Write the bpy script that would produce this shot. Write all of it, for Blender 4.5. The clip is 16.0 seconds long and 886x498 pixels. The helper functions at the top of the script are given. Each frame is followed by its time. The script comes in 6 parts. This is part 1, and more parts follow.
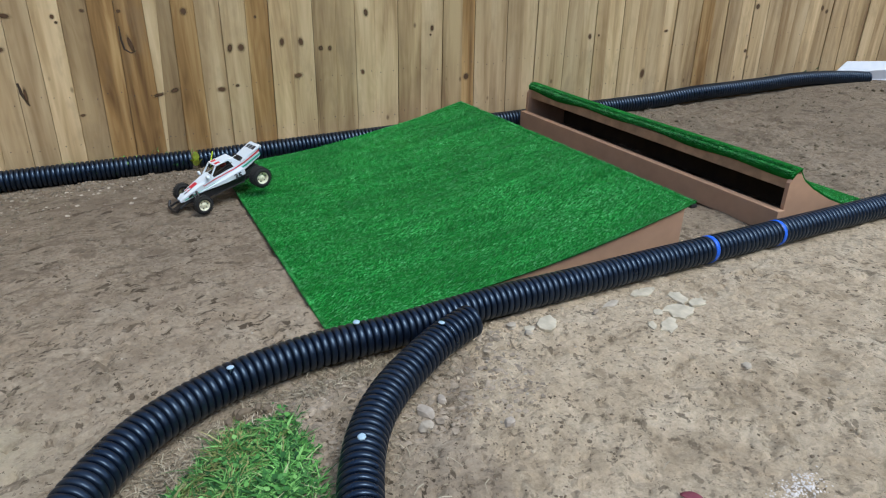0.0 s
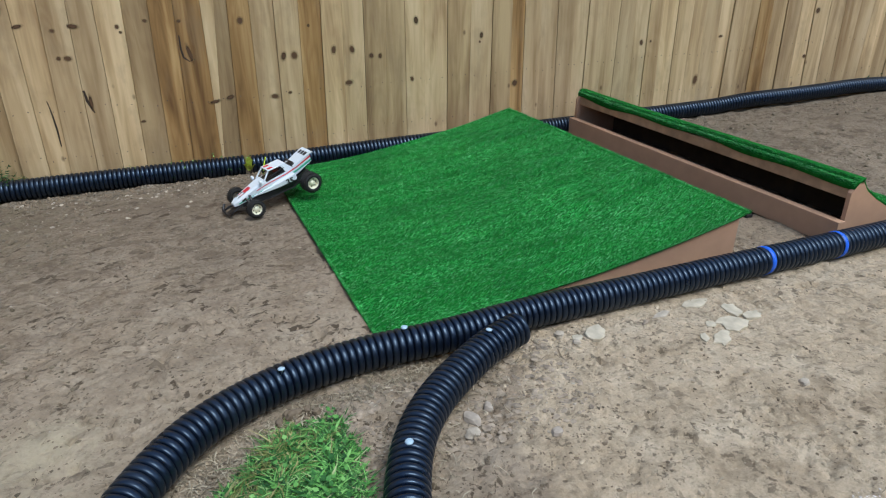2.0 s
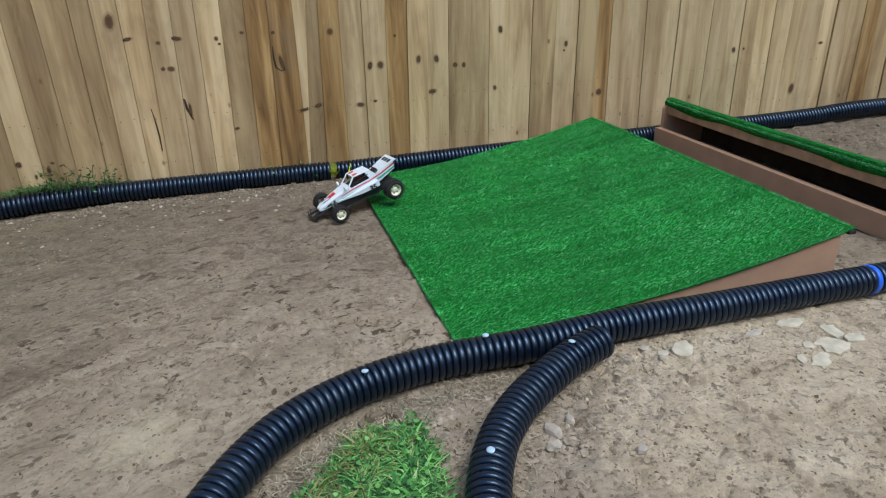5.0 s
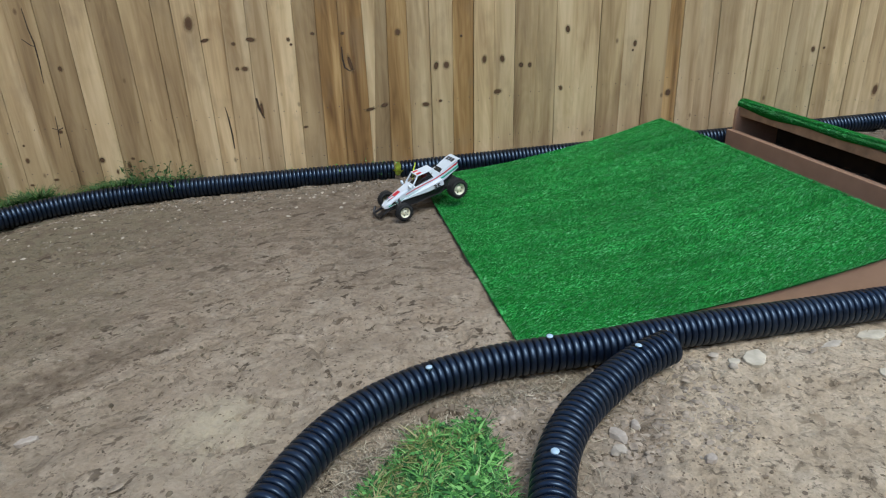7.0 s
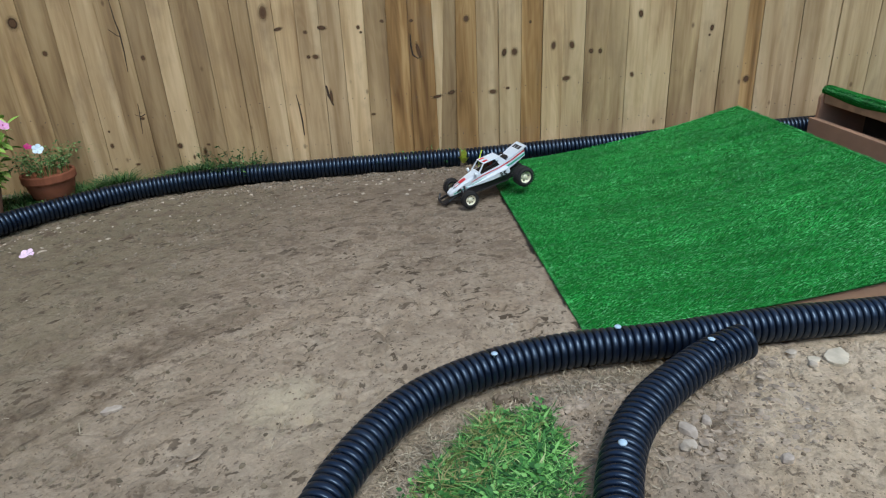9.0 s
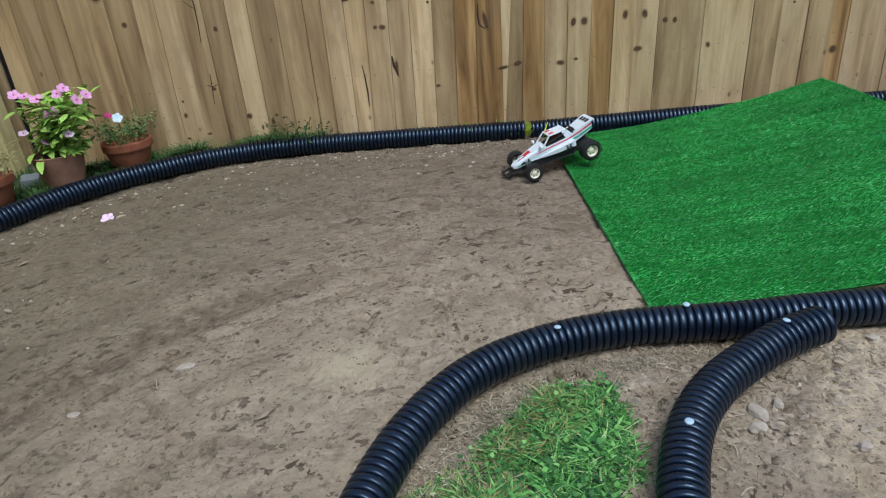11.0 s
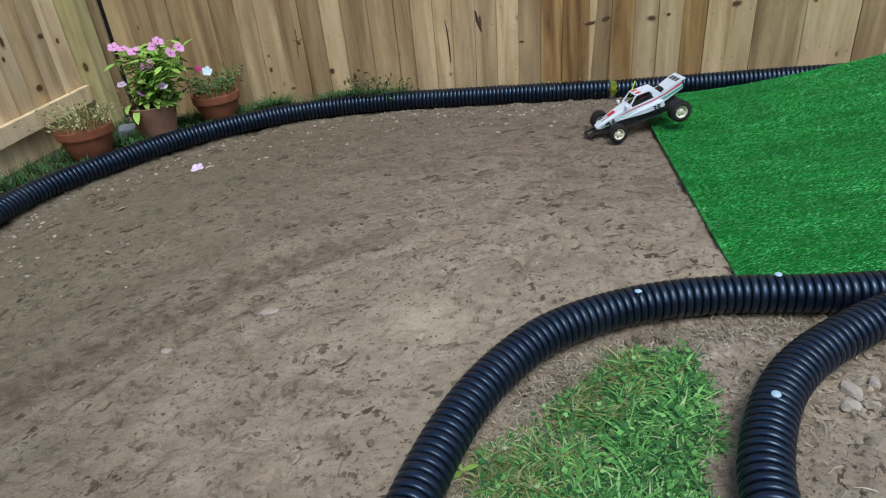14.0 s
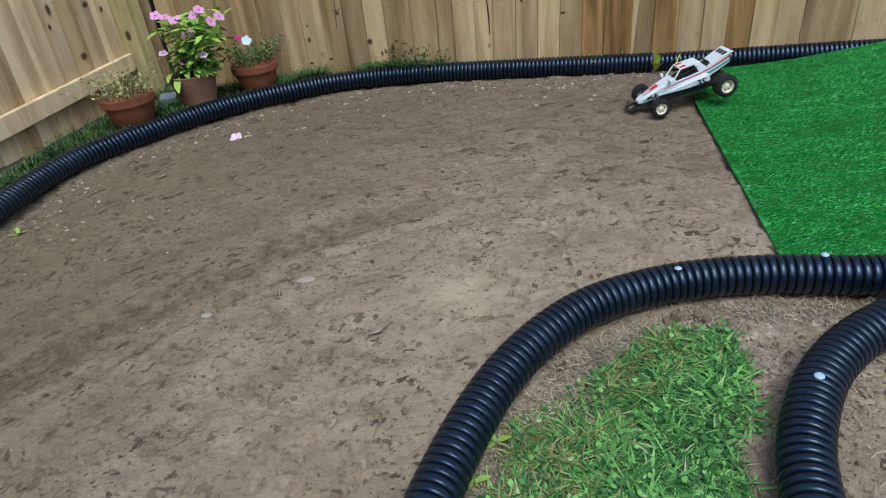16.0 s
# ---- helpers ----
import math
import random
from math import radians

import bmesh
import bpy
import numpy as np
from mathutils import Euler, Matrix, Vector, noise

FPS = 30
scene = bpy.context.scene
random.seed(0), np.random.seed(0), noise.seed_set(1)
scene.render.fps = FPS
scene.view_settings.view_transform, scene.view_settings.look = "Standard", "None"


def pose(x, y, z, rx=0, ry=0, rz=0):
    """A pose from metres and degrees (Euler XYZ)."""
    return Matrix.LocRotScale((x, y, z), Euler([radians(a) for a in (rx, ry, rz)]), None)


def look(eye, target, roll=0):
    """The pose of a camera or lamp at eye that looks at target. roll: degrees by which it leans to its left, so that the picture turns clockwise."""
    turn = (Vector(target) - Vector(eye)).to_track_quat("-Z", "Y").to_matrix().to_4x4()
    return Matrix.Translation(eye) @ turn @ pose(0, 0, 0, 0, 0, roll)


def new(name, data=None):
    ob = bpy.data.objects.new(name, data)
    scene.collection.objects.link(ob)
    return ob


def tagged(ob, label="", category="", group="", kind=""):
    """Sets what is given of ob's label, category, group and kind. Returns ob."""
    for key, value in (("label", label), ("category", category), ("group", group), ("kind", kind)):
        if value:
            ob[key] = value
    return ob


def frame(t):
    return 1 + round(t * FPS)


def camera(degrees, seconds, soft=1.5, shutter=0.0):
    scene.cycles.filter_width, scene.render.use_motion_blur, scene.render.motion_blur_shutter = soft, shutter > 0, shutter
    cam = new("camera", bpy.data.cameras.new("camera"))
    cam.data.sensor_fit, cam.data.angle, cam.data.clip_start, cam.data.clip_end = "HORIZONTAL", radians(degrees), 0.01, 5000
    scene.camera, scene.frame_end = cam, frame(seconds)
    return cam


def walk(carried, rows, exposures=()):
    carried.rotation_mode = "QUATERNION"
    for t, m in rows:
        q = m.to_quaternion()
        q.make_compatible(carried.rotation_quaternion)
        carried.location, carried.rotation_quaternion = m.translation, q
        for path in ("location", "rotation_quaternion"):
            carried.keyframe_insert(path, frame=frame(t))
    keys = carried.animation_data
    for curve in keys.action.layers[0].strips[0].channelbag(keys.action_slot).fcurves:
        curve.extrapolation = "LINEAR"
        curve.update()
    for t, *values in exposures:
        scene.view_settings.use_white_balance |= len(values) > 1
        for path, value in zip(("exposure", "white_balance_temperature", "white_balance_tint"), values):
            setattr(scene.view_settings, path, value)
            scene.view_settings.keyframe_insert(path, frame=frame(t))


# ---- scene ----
cam = camera(68.5, 16.0, 1.1, 0.3)
PATH = [
    (0, (0.056, 0.054, 0.968), (0.772, 1.715, 0.114), 0.1),
    (0.5, (0.054, 0.054, 0.968), (0.742, 1.728, 0.117), -0.1),
    (1, (0.051, 0.054, 0.97), (0.709, 1.741, 0.121), -0.4),
    (1.5, (0.046, 0.055, 0.971), (0.674, 1.757, 0.127), -0.6),
    (2, (0.043, 0.056, 0.972), (0.637, 1.772, 0.135), -0.8),
    (2.5, (0.04, 0.056, 0.972), (0.601, 1.788, 0.143), -1.0),
    (3, (0.035, 0.058, 0.971), (0.563, 1.803, 0.148), -1.2),
    (3.5, (0.032, 0.061, 0.971), (0.524, 1.817, 0.152), -1.5),
    (4, (0.027, 0.061, 0.972), (0.484, 1.829, 0.157), -1.7),
    (6.5, (-0.004, 0.059, 0.972), (0.256, 1.873, 0.171), -2.7),
    (7, (-0.01, 0.058, 0.97), (0.204, 1.879, 0.171), -2.9),
    (7.5, (-0.015, 0.059, 0.969), (0.153, 1.885, 0.171), -3.2),
    (8, (-0.02, 0.059, 0.967), (0.102, 1.888, 0.169), -3.5),
    (8.5, (-0.024, 0.057, 0.967), (0.05, 1.887, 0.162), -3.8),
    (9, (-0.028, 0.057, 0.963), (-0.001, 1.882, 0.145), -4.1),
    (11.5, (-0.048, 0.056, 0.951), (-0.246, 1.837, 0.063), -5.4),
    (12, (-0.052, 0.055, 0.949), (-0.289, 1.824, 0.046), -5.6),
    (12.5, (-0.055, 0.055, 0.946), (-0.33, 1.81, 0.027), -5.8),
    (13, (-0.058, 0.055, 0.944), (-0.369, 1.796, 0.009), -6.0),
    (13.5, (-0.061, 0.054, 0.94), (-0.406, 1.783, -0.005), -6.2),
    (14, (-0.064, 0.055, 0.939), (-0.44, 1.77, -0.018), -6.3),
    (14.5, (-0.067, 0.053, 0.938), (-0.47, 1.755, -0.032), -6.4),
    (15, (-0.071, 0.053, 0.934), (-0.498, 1.742, -0.049), -6.5),
    (15.5, (-0.072, 0.053, 0.933), (-0.523, 1.726, -0.066), -6.7),
    (16, (-0.077, 0.052, 0.931), (-0.547, 1.711, -0.082), -6.7),
]
walk(cam, [(t, look(eye, target, roll)) for t, eye, target, roll in PATH], [(0, -0.05, 6480, 6), (4, -0.08, 6480, 6), (9, -0.10, 6480, 6), (12, -0.13, 6460, 7), (16, -0.15, 6460, 7)])

# ---- light ----
world = bpy.data.worlds.new("sky")
scene.world = world
world.use_nodes = True
wn, wl = world.node_tree.nodes, world.node_tree.links
SUN_EL, SUN_AZ = radians(62), radians(150)
sky = wn.new("ShaderNodeTexSky")
sky.sky_type, sky.sun_disc = "NISHITA", False
sky.sun_elevation, sky.sun_rotation = SUN_EL, SUN_AZ
sky.air_density, sky.dust_density, sky.ozone_density = 1.0, 1.4, 1.0
wl.new(sky.outputs[0], wn["Background"].inputs[0])
wn["Background"].inputs[1].default_value = 0.225
sun = new("sun", bpy.data.lights.new("sun", "SUN"))
sun.data.energy, sun.data.angle, sun.data.color = 2.3, radians(30), (0.92, 0.965, 1.0)
sun_from = Vector((math.sin(SUN_AZ) * math.cos(SUN_EL), math.cos(SUN_AZ) * math.cos(SUN_EL), math.sin(SUN_EL)))
sun.matrix_world = look(sun_from * 20, (0, 0, 0))

# ---- small helpers ----
RNG = np.random.default_rng(7)


def fade(e0, e1, v):
    s = np.clip((v - e0) / (e1 - e0), 0, 1)
    return s * s * (3 - 2 * s)


def lattice_noise(x, y, seed):
    """Smooth value noise in -1..1 for arrays."""
    table = np.random.default_rng(seed).random((256, 256)) * 2 - 1
    xi, yi = np.floor(x).astype(int), np.floor(y).astype(int)
    fx, fy = x - xi, y - yi
    fx, fy = fx * fx * (3 - 2 * fx), fy * fy * (3 - 2 * fy)
    g = lambda a, b: table[a % 256, b % 256]
    return (g(xi, yi) * (1 - fx) + g(xi + 1, yi) * fx) * (1 - fy) + (g(xi, yi + 1) * (1 - fx) + g(xi + 1, yi + 1) * fx) * fy


def ground_base(x, y):
    """The lie of the land, without its roughness: it rises a little towards the far end of the fence."""
    x, y = np.asarray(x, float), np.asarray(y, float)
    return 0.020 * np.clip(x - 0.2, 0, 5.0) * fade(1.9, 3.1, y)


LIP_LINE = np.array([(-2.10, 1.0), (-2.165, 1.70), (-2.190, 1.95), (-2.170, 2.17), (-2.054, 2.43), (-1.845, 2.76), (-1.52, 3.03), (-1.25, 3.145), (-0.95, 3.196), (-0.55, 3.214), (0.142, 3.222), (1.0, 3.222)])


def lip_of_soil(x, y):
    """Soil raked up against the track side of the pipe round the bend."""
    best = np.full(x.shape, 9.0)
    for (x0, y0), (x1, y1) in zip(LIP_LINE, LIP_LINE[1:]):
        ex, ey = x1 - x0, y1 - y0
        t = np.clip(((x - x0) * ex + (y - y0) * ey) / (ex * ex + ey * ey), 0, 1)
        side = (x - x0) * ey - (y - y0) * ex
        d = np.hypot(x - x0 - t * ex, y - y0 - t * ey) + np.where(side < 0, 5.0, 0.0)
        best = np.minimum(best, d)
    return (-0.017 + 0.026 * fade(-1.6, -0.8, x)) * np.exp(-(((best - 0.050) / 0.040) ** 2)) * fade(0.6, 0.2, x)


def ground_z(x, y):
    x, y = np.asarray(x, float), np.asarray(y, float)
    rough = 0.010 * lattice_noise(x * 1.7, y * 1.7, 1) + 0.005 * lattice_noise(x * 6, y * 6, 2)
    lumps = 0.7 * lattice_noise(x * 19, y * 19, 3) + 0.6 * lattice_noise(x * 41 + 7, y * 41, 4)
    where = fade(-0.2, 0.5, lattice_noise(x * 2.3 + 9, y * 2.3, 5))
    rough = rough + (0.0022 + 0.0040 * where + 0.0022 * fade(0.4, 0.9, x)) * lumps
    rough = rough + fade(1.9, 2.5, x) * fade(1.6, 2.0, y) * fade(3.14, 2.95, y) * (0.014 * lattice_noise(x * 7, y * 4, 95) + 0.012 * lattice_noise(x * 15, y * 11, 96))
    # scuffs and divots drawn out along the way that the cars drive round the bend
    d = np.hypot(x - 0.35, y - 0.2)
    run = np.arctan2(y - 0.2, x - 0.35) * 1.5
    wob = 0.03 * lattice_noise(x * 9, y * 9, 31)
    dug = lattice_noise((d + wob) * 30, (run + wob) * 17 + 40, 32) + 0.45 * lattice_noise(x * 62, y * 62, 33)
    groups = fade(-0.15, 0.45, lattice_noise(d * 4.5, run * 3.0 + 40, 34))
    many = 0.60 + 0.40 * fade(0.6, -0.2, x) * fade(2.9, 2.3, y)
    pits = np.clip(dug - 0.42, 0, 0.6) * groups * many
    nicks = np.clip(lattice_noise(x * 37 + 3, y * 43, 7) - 0.45, 0, 1) * fade(-0.5, 0.4, lattice_noise(x * 3.1, y * 3.1, 35))
    rough = rough - 0.034 * pits - 0.013 * nicks + 0.009 * np.clip(-dug - 0.75, 0, 1) * groups
    # sharp-edged dents and crumbs kicked up beside them
    for k, (f, g, depth) in enumerate(((26.0, 31.0, 0.030), (44.0, 38.0, 0.022))):
        spot = lattice_noise(x * f + 11 + 0.6 * lattice_noise(x * 30, y * 30, 36), y * g + 5, 37 + k)
        rough = rough - depth * np.clip(spot - 0.46, 0, 0.45) * (0.35 + 0.65 * where) + 0.5 * depth * np.clip(lattice_noise(x * f + 11.35, y * g + 5.3, 37 + k) - 0.52, 0, 1) * where
    # two wheel ruts that sweep through the bend
    for r, w in ((1.42, 0.03), (1.62, 0.035), (1.775, 0.015), (1.905, 0.05)):
        rough = rough - 0.007 * np.exp(-(((d - r) / w) ** 2)) * fade(0.1, -0.4, x)
    rough = rough - 0.040 * np.exp(-(((x - 0.128) / 0.018) ** 2 + ((y - 1.292) / 0.013) ** 2))
    return ground_base(x, y) + rough - 0.004 + lip_of_soil(x, y) * (1 + 0.35 * lattice_noise(x * 22, y * 22, 17))


def mesh_object(name, verts, faces, material, parent=None, smooth=False):
    me = bpy.data.meshes.new(name)
    me.from_pydata([tuple(v) for v in verts], [], [tuple(f) for f in faces])
    me.update()
    if smooth:
        me.polygons.foreach_set("use_smooth", [True] * len(me.polygons))
    me.materials.append(material)
    ob = new(name, me)
    ob.parent = parent
    return ob


def part(name, bm, material, parent=None, label="", smooth=False):
    """Links a bmesh as one mesh object, under a thing or a part if one is given."""
    me = bpy.data.meshes.new(name)
    bmesh.ops.recalc_face_normals(bm, faces=bm.faces)
    bm.to_mesh(me)
    bm.free()
    if smooth:
        me.polygons.foreach_set("use_smooth", [True] * len(me.polygons))
    me.materials.append(material)
    ob = new(name, me)
    ob.parent = parent
    return tagged(ob, label)


def thing(name, m, label, category, group="", kind=""):
    ob = new(name)
    ob.matrix_basis = m
    ob.empty_display_size = 0.05
    return tagged(ob, label, category, group, kind)


def box_bm(x0, x1, y0, y1, z0, z1, bevel=0.0, segments=2, bm=None):
    bm = bm or bmesh.new()
    made = bmesh.ops.create_cube(bm, size=1)["verts"]
    for v in made:
        v.co = Vector((x0 + (v.co.x + 0.5) * (x1 - x0), y0 + (v.co.y + 0.5) * (y1 - y0), z0 + (v.co.z + 0.5) * (z1 - z0)))
    if bevel:
        edges = list({e for v in made for e in v.link_edges})
        bmesh.ops.bevel(bm, geom=edges, offset=bevel, segments=segments, affect="EDGES", profile=0.6)
    return bm


def prism_bm(outline, y0, y1, bevel=0.0, bm=None):
    """A closed outline in x and z, drawn out from y0 to y1."""
    bm = bm or bmesh.new()
    a = [bm.verts.new((x, y0, z)) for x, z in outline]
    b = [bm.verts.new((x, y1, z)) for x, z in outline]
    n = len(outline)
    faces = [bm.faces.new(a), bm.faces.new(b[::-1])]
    faces += [bm.faces.new((a[i], b[i], b[(i + 1) % n], a[(i + 1) % n])) for i in range(n)]
    if bevel:
        bmesh.ops.bevel(bm, geom=list({e for f in faces for e in f.edges}), offset=bevel, segments=2, affect="EDGES", profile=0.6)
    return bm


def lathe_bm(rings, n=40, axis="z", bm=None, close=True):
    """Rings of (radius, height) turned about an axis."""
    bm = bm or bmesh.new()
    rows = []
    for r, h in rings:
        row = []
        for k in range(n):
            a = 2 * math.pi * k / n
            p = (r * math.cos(a), r * math.sin(a), h)
            row.append(bm.verts.new(p if axis == "z" else (p[0], p[2], p[1])))
        rows.append(row)
    for lo, hi in zip(rows, rows[1:]):
        for k in range(n):
            bm.faces.new((lo[k], lo[(k + 1) % n], hi[(k + 1) % n], hi[k]))
    if close:
        bm.faces.new(rows[0][::-1])
        bm.faces.new(rows[-1])
    return bm


def tube_bm(points, radius, n=8, bm=None):
    bm = bm or bmesh.new()
    pts = [Vector(p) for p in points]
    rows = []
    for i, p in enumerate(pts):
        d = (pts[min(i + 1, len(pts) - 1)] - pts[max(i - 1, 0)]).normalized()
        side = d.cross(Vector((0.13, 0.21, 1))).normalized()
        up = side.cross(d)
        r = radius[i] if isinstance(radius, (list, tuple)) else radius
        rows.append([bm.verts.new(p + r * (math.cos(2 * math.pi * k / n) * side + math.sin(2 * math.pi * k / n) * up)) for k in range(n)])
    for lo, hi in zip(rows, rows[1:]):
        for k in range(n):
            bm.faces.new((lo[k], lo[(k + 1) % n], hi[(k + 1) % n], hi[k]))
    bm.faces.new(rows[0][::-1])
    bm.faces.new(rows[-1])
    return bm


def loft_bm(sections, bm=None):
    """Sections of equal counts of points, skinned and capped."""
    bm = bm or bmesh.new()
    rows = [[bm.verts.new(p) for p in s] for s in sections]
    n = len(rows[0])
    for lo, hi in zip(rows, rows[1:]):
        for k in range(n):
            bm.faces.new((lo[k], lo[(k + 1) % n], hi[(k + 1) % n], hi[k]))
    bm.faces.new(rows[0][::-1])
    bm.faces.new(rows[-1])
    return bm


def spline(points, step):
    """A smooth line through points, resampled at equal steps."""
    p = np.array(points, float)
    p = np.vstack([2 * p[0] - p[1], p, 2 * p[-1] - p[-2]])
    out = []
    for i in range(1, len(p) - 2):
        t = np.linspace(0, 1, 60, endpoint=False)[:, None]
        a, b, c, d = p[i - 1], p[i], p[i + 1], p[i + 2]
        out.append(0.5 * (2 * b + (c - a) * t + (2 * a - 5 * b + 4 * c - d) * t**2 + (3 * b - a - 3 * c + d) * t**3))
    out = np.vstack(out + [p[-2:-1]])
    s = np.r_[0, np.cumsum(np.linalg.norm(np.diff(out, axis=0), axis=1))]
    at = np.arange(0, s[-1], step)
    return np.stack([np.interp(at, s, out[:, k]) for k in range(3)], 1)


# ---- materials ----
def material(name, rough=0.6, metal=0.0, spec=0.5):
    m = bpy.data.materials.new(name)
    m.use_nodes = True
    b = m.node_tree.nodes["Principled BSDF"]
    b.inputs["Roughness"].default_value, b.inputs["Metallic"].default_value = rough, metal
    b.inputs["Specular IOR Level"].default_value = spec
    return m, m.node_tree.nodes, m.node_tree.links, b


def rgba(c):
    return (*c, 1.0)


def noise_node(n, l, vector, scale, detail=4.0, rough=0.55, distort=0.0):
    t = n.new("ShaderNodeTexNoise")
    t.inputs["Scale"].default_value, t.inputs["Detail"].default_value = scale, detail
    t.inputs["Roughness"].default_value, t.inputs["Distortion"].default_value = rough, distort
    if vector:
        l.new(vector, t.inputs["Vector"])
    return t.outputs["Fac"]


def ramp_node(n, l, fac, stops):
    r = n.new("ShaderNodeValToRGB")
    while len(r.color_ramp.elements) < len(stops):
        r.color_ramp.elements.new(0.5)
    for e, (at, c) in zip(r.color_ramp.elements, stops):
        e.position, e.color = at, rgba(c) if len(c) == 3 else c
    l.new(fac, r.inputs["Fac"])
    return r.outputs["Color"]


def mix_node(n, l, fac, a, b, how="MIX"):
    m = n.new("ShaderNodeMix")
    m.data_type, m.blend_type = "RGBA", how
    for sock, value in (("Factor", fac), ("A", a), ("B", b)):
        slot = m.inputs[0] if sock == "Factor" else m.inputs[6 if sock == "A" else 7]
        if isinstance(value, (int, float)):
            slot.default_value = value
        elif isinstance(value, tuple):
            slot.default_value = rgba(value)
        else:
            l.new(value, slot)
    return m.outputs[2]


def math_node(n, l, how, a, b=0.0):
    m = n.new("ShaderNodeMath")
    m.operation = how
    for k, v in enumerate((a, b)):
        if isinstance(v, (int, float)):
            m.inputs[k].default_value = v
        else:
            l.new(v, m.inputs[k])
    return m.outputs[0]


def bump_node(n, l, b, height, strength, distance):
    k = n.new("ShaderNodeBump")
    k.inputs["Strength"].default_value, k.inputs["Distance"].default_value = strength, distance
    l.new(height, k.inputs["Height"])
    l.new(k.outputs[0], b.inputs["Normal"])


def position(n):
    return n.new("ShaderNodeNewGeometry").outputs["Position"]


def scaled(n, l, vector, s):
    m = n.new("ShaderNodeVectorMath")
    m.operation = "MULTIPLY"
    l.new(vector, m.inputs[0])
    m.inputs[1].default_value = s
    return m.outputs[0]


def plain(name, color, rough=0.5, metal=0.0, vary=0.12, scale=60.0, bump=0.0, spec=0.5):
    """A paint, plastic or metal with slight mottling."""
    m, n, l, b = material(name, rough, metal, spec)
    pos = n.new("ShaderNodeTexCoord").outputs["Object"]
    f = noise_node(n, l, pos, scale, 5)
    lo, hi = [tuple(max(0, c * k) for c in color) for k in (1 - vary, 1 + vary)]
    l.new(ramp_node(n, l, f, [(0.3, lo), (0.7, hi)]), b.inputs["Base Color"])
    if bump:
        bump_node(n, l, b, f, bump, 0.002)
    return m


def wood(name, dark, mid, light, knotty=True):
    """Weathered picket: grain along z, different on every board."""
    m, n, l, b = material(name, 0.78, spec=0.3)
    pos = position(n)
    rnd = n.new("ShaderNodeObjectInfo").outputs["Random"]
    shift = n.new("ShaderNodeCombineXYZ")
    l.new(math_node(n, l, "MULTIPLY", rnd, 37.0), shift.inputs[0])
    l.new(math_node(n, l, "MULTIPLY", rnd, 61.0), shift.inputs[2])
    add = n.new("ShaderNodeVectorMath")
    l.new(pos, add.inputs[0])
    l.new(shift.outputs[0], add.inputs[1])
    p = add.outputs[0]
    broad = noise_node(n, l, scaled(n, l, p, (14, 14, 1.1)), 1.0, 3, 0.5, 0.6)
    grain = noise_node(n, l, scaled(n, l, p, (70, 70, 2.2)), 1.0, 4, 0.5, 0.5)
    fine = noise_node(n, l, scaled(n, l, p, (420, 420, 12)), 1.0, 3)
    figure = math_node(n, l, "SINE", math_node(n, l, "MULTIPLY", noise_node(n, l, scaled(n, l, p, (11, 11, 1.6)), 1.0, 2, 0.4, 0.3), 75.0))
    mixv = math_node(n, l, "ADD", math_node(n, l, "MULTIPLY", broad, 0.84), math_node(n, l, "MULTIPLY", grain, 0.16))
    mixv = math_node(n, l, "ADD", mixv, math_node(n, l, "MULTIPLY", figure, 0.016))
    col = ramp_node(n, l, mixv, [(0.31, dark), (0.47, mid), (0.63, light)])
    col = mix_node(n, l, 0.35, col, ramp_node(n, l, fine, [(0.35, (0.92, 0.92, 0.92)), (0.65, (1, 1, 1))]), "MULTIPLY")
    tone = ramp_node(n, l, rnd, [(0.0, (0.80, 0.77, 0.74)), (0.5, (1.0, 0.98, 0.95)), (1.0, (1.18, 1.15, 1.10))])
    col = mix_node(n, l, 1.0, col, tone, "MULTIPLY")
    blot = noise_node(n, l, scaled(n, l, p, (9, 9, 4)), 1.0, 5, 0.6)
    col = mix_node(n, l, ramp_node(n, l, blot, [(0.52, (0, 0, 0)), (0.74, (0.5, 0.5, 0.5))]), col, (0.27, 0.185, 0.105))
    if knotty:
        v = n.new("ShaderNodeTexVoronoi")
        v.inputs["Scale"].default_value = 1.0
        l.new(scaled(n, l, p, (13, 3, 7.5)), v.inputs["Vector"])
        knot = ramp_node(n, l, v.outputs["Distance"], [(0.05, (1, 1, 1)), (0.13, (0, 0, 0))])
        some = n.new("ShaderNodeSeparateColor")
        l.new(v.outputs["Color"], some.inputs[0])
        pick = math_node(n, l, "GREATER_THAN", some.outputs[0], 0.80)
        col = mix_node(n, l, math_node(n, l, "MULTIPLY", knot, math_node(n, l, "MULTIPLY", pick, 0.75)), col, (0.13, 0.075, 0.04))
    l.new(col, b.inputs["Base Color"])
    bump_node(n, l, b, math_node(n, l, "ADD", grain, math_node(n, l, "MULTIPLY", fine, 0.5)), 0.22, 0.003)
    return m


WOOD_PALE = wood("wood_pale", (0.360, 0.240, 0.122), (0.535, 0.390, 0.215), (0.675, 0.520, 0.312))
WOOD_HONEY = wood("wood_honey", (0.160, 0.085, 0.032), (0.345, 0.202, 0.078), (0.53, 0.352, 0.158))
WOOD_TAN = wood("wood_tan", (0.220, 0.140, 0.070), (0.375, 0.262, 0.136), (0.505, 0.375, 0.206))
# brightest wood tone, for the side fence
WOOD_SIDE = wood("wood_side", (0.52, 0.380, 0.225), (0.72, 0.560, 0.350), (0.82, 0.680, 0.455))
WOOD_POST = wood("wood_post", (0.30, 0.270, 0.125), (0.42, 0.380, 0.190), (0.52, 0.475, 0.26), False)
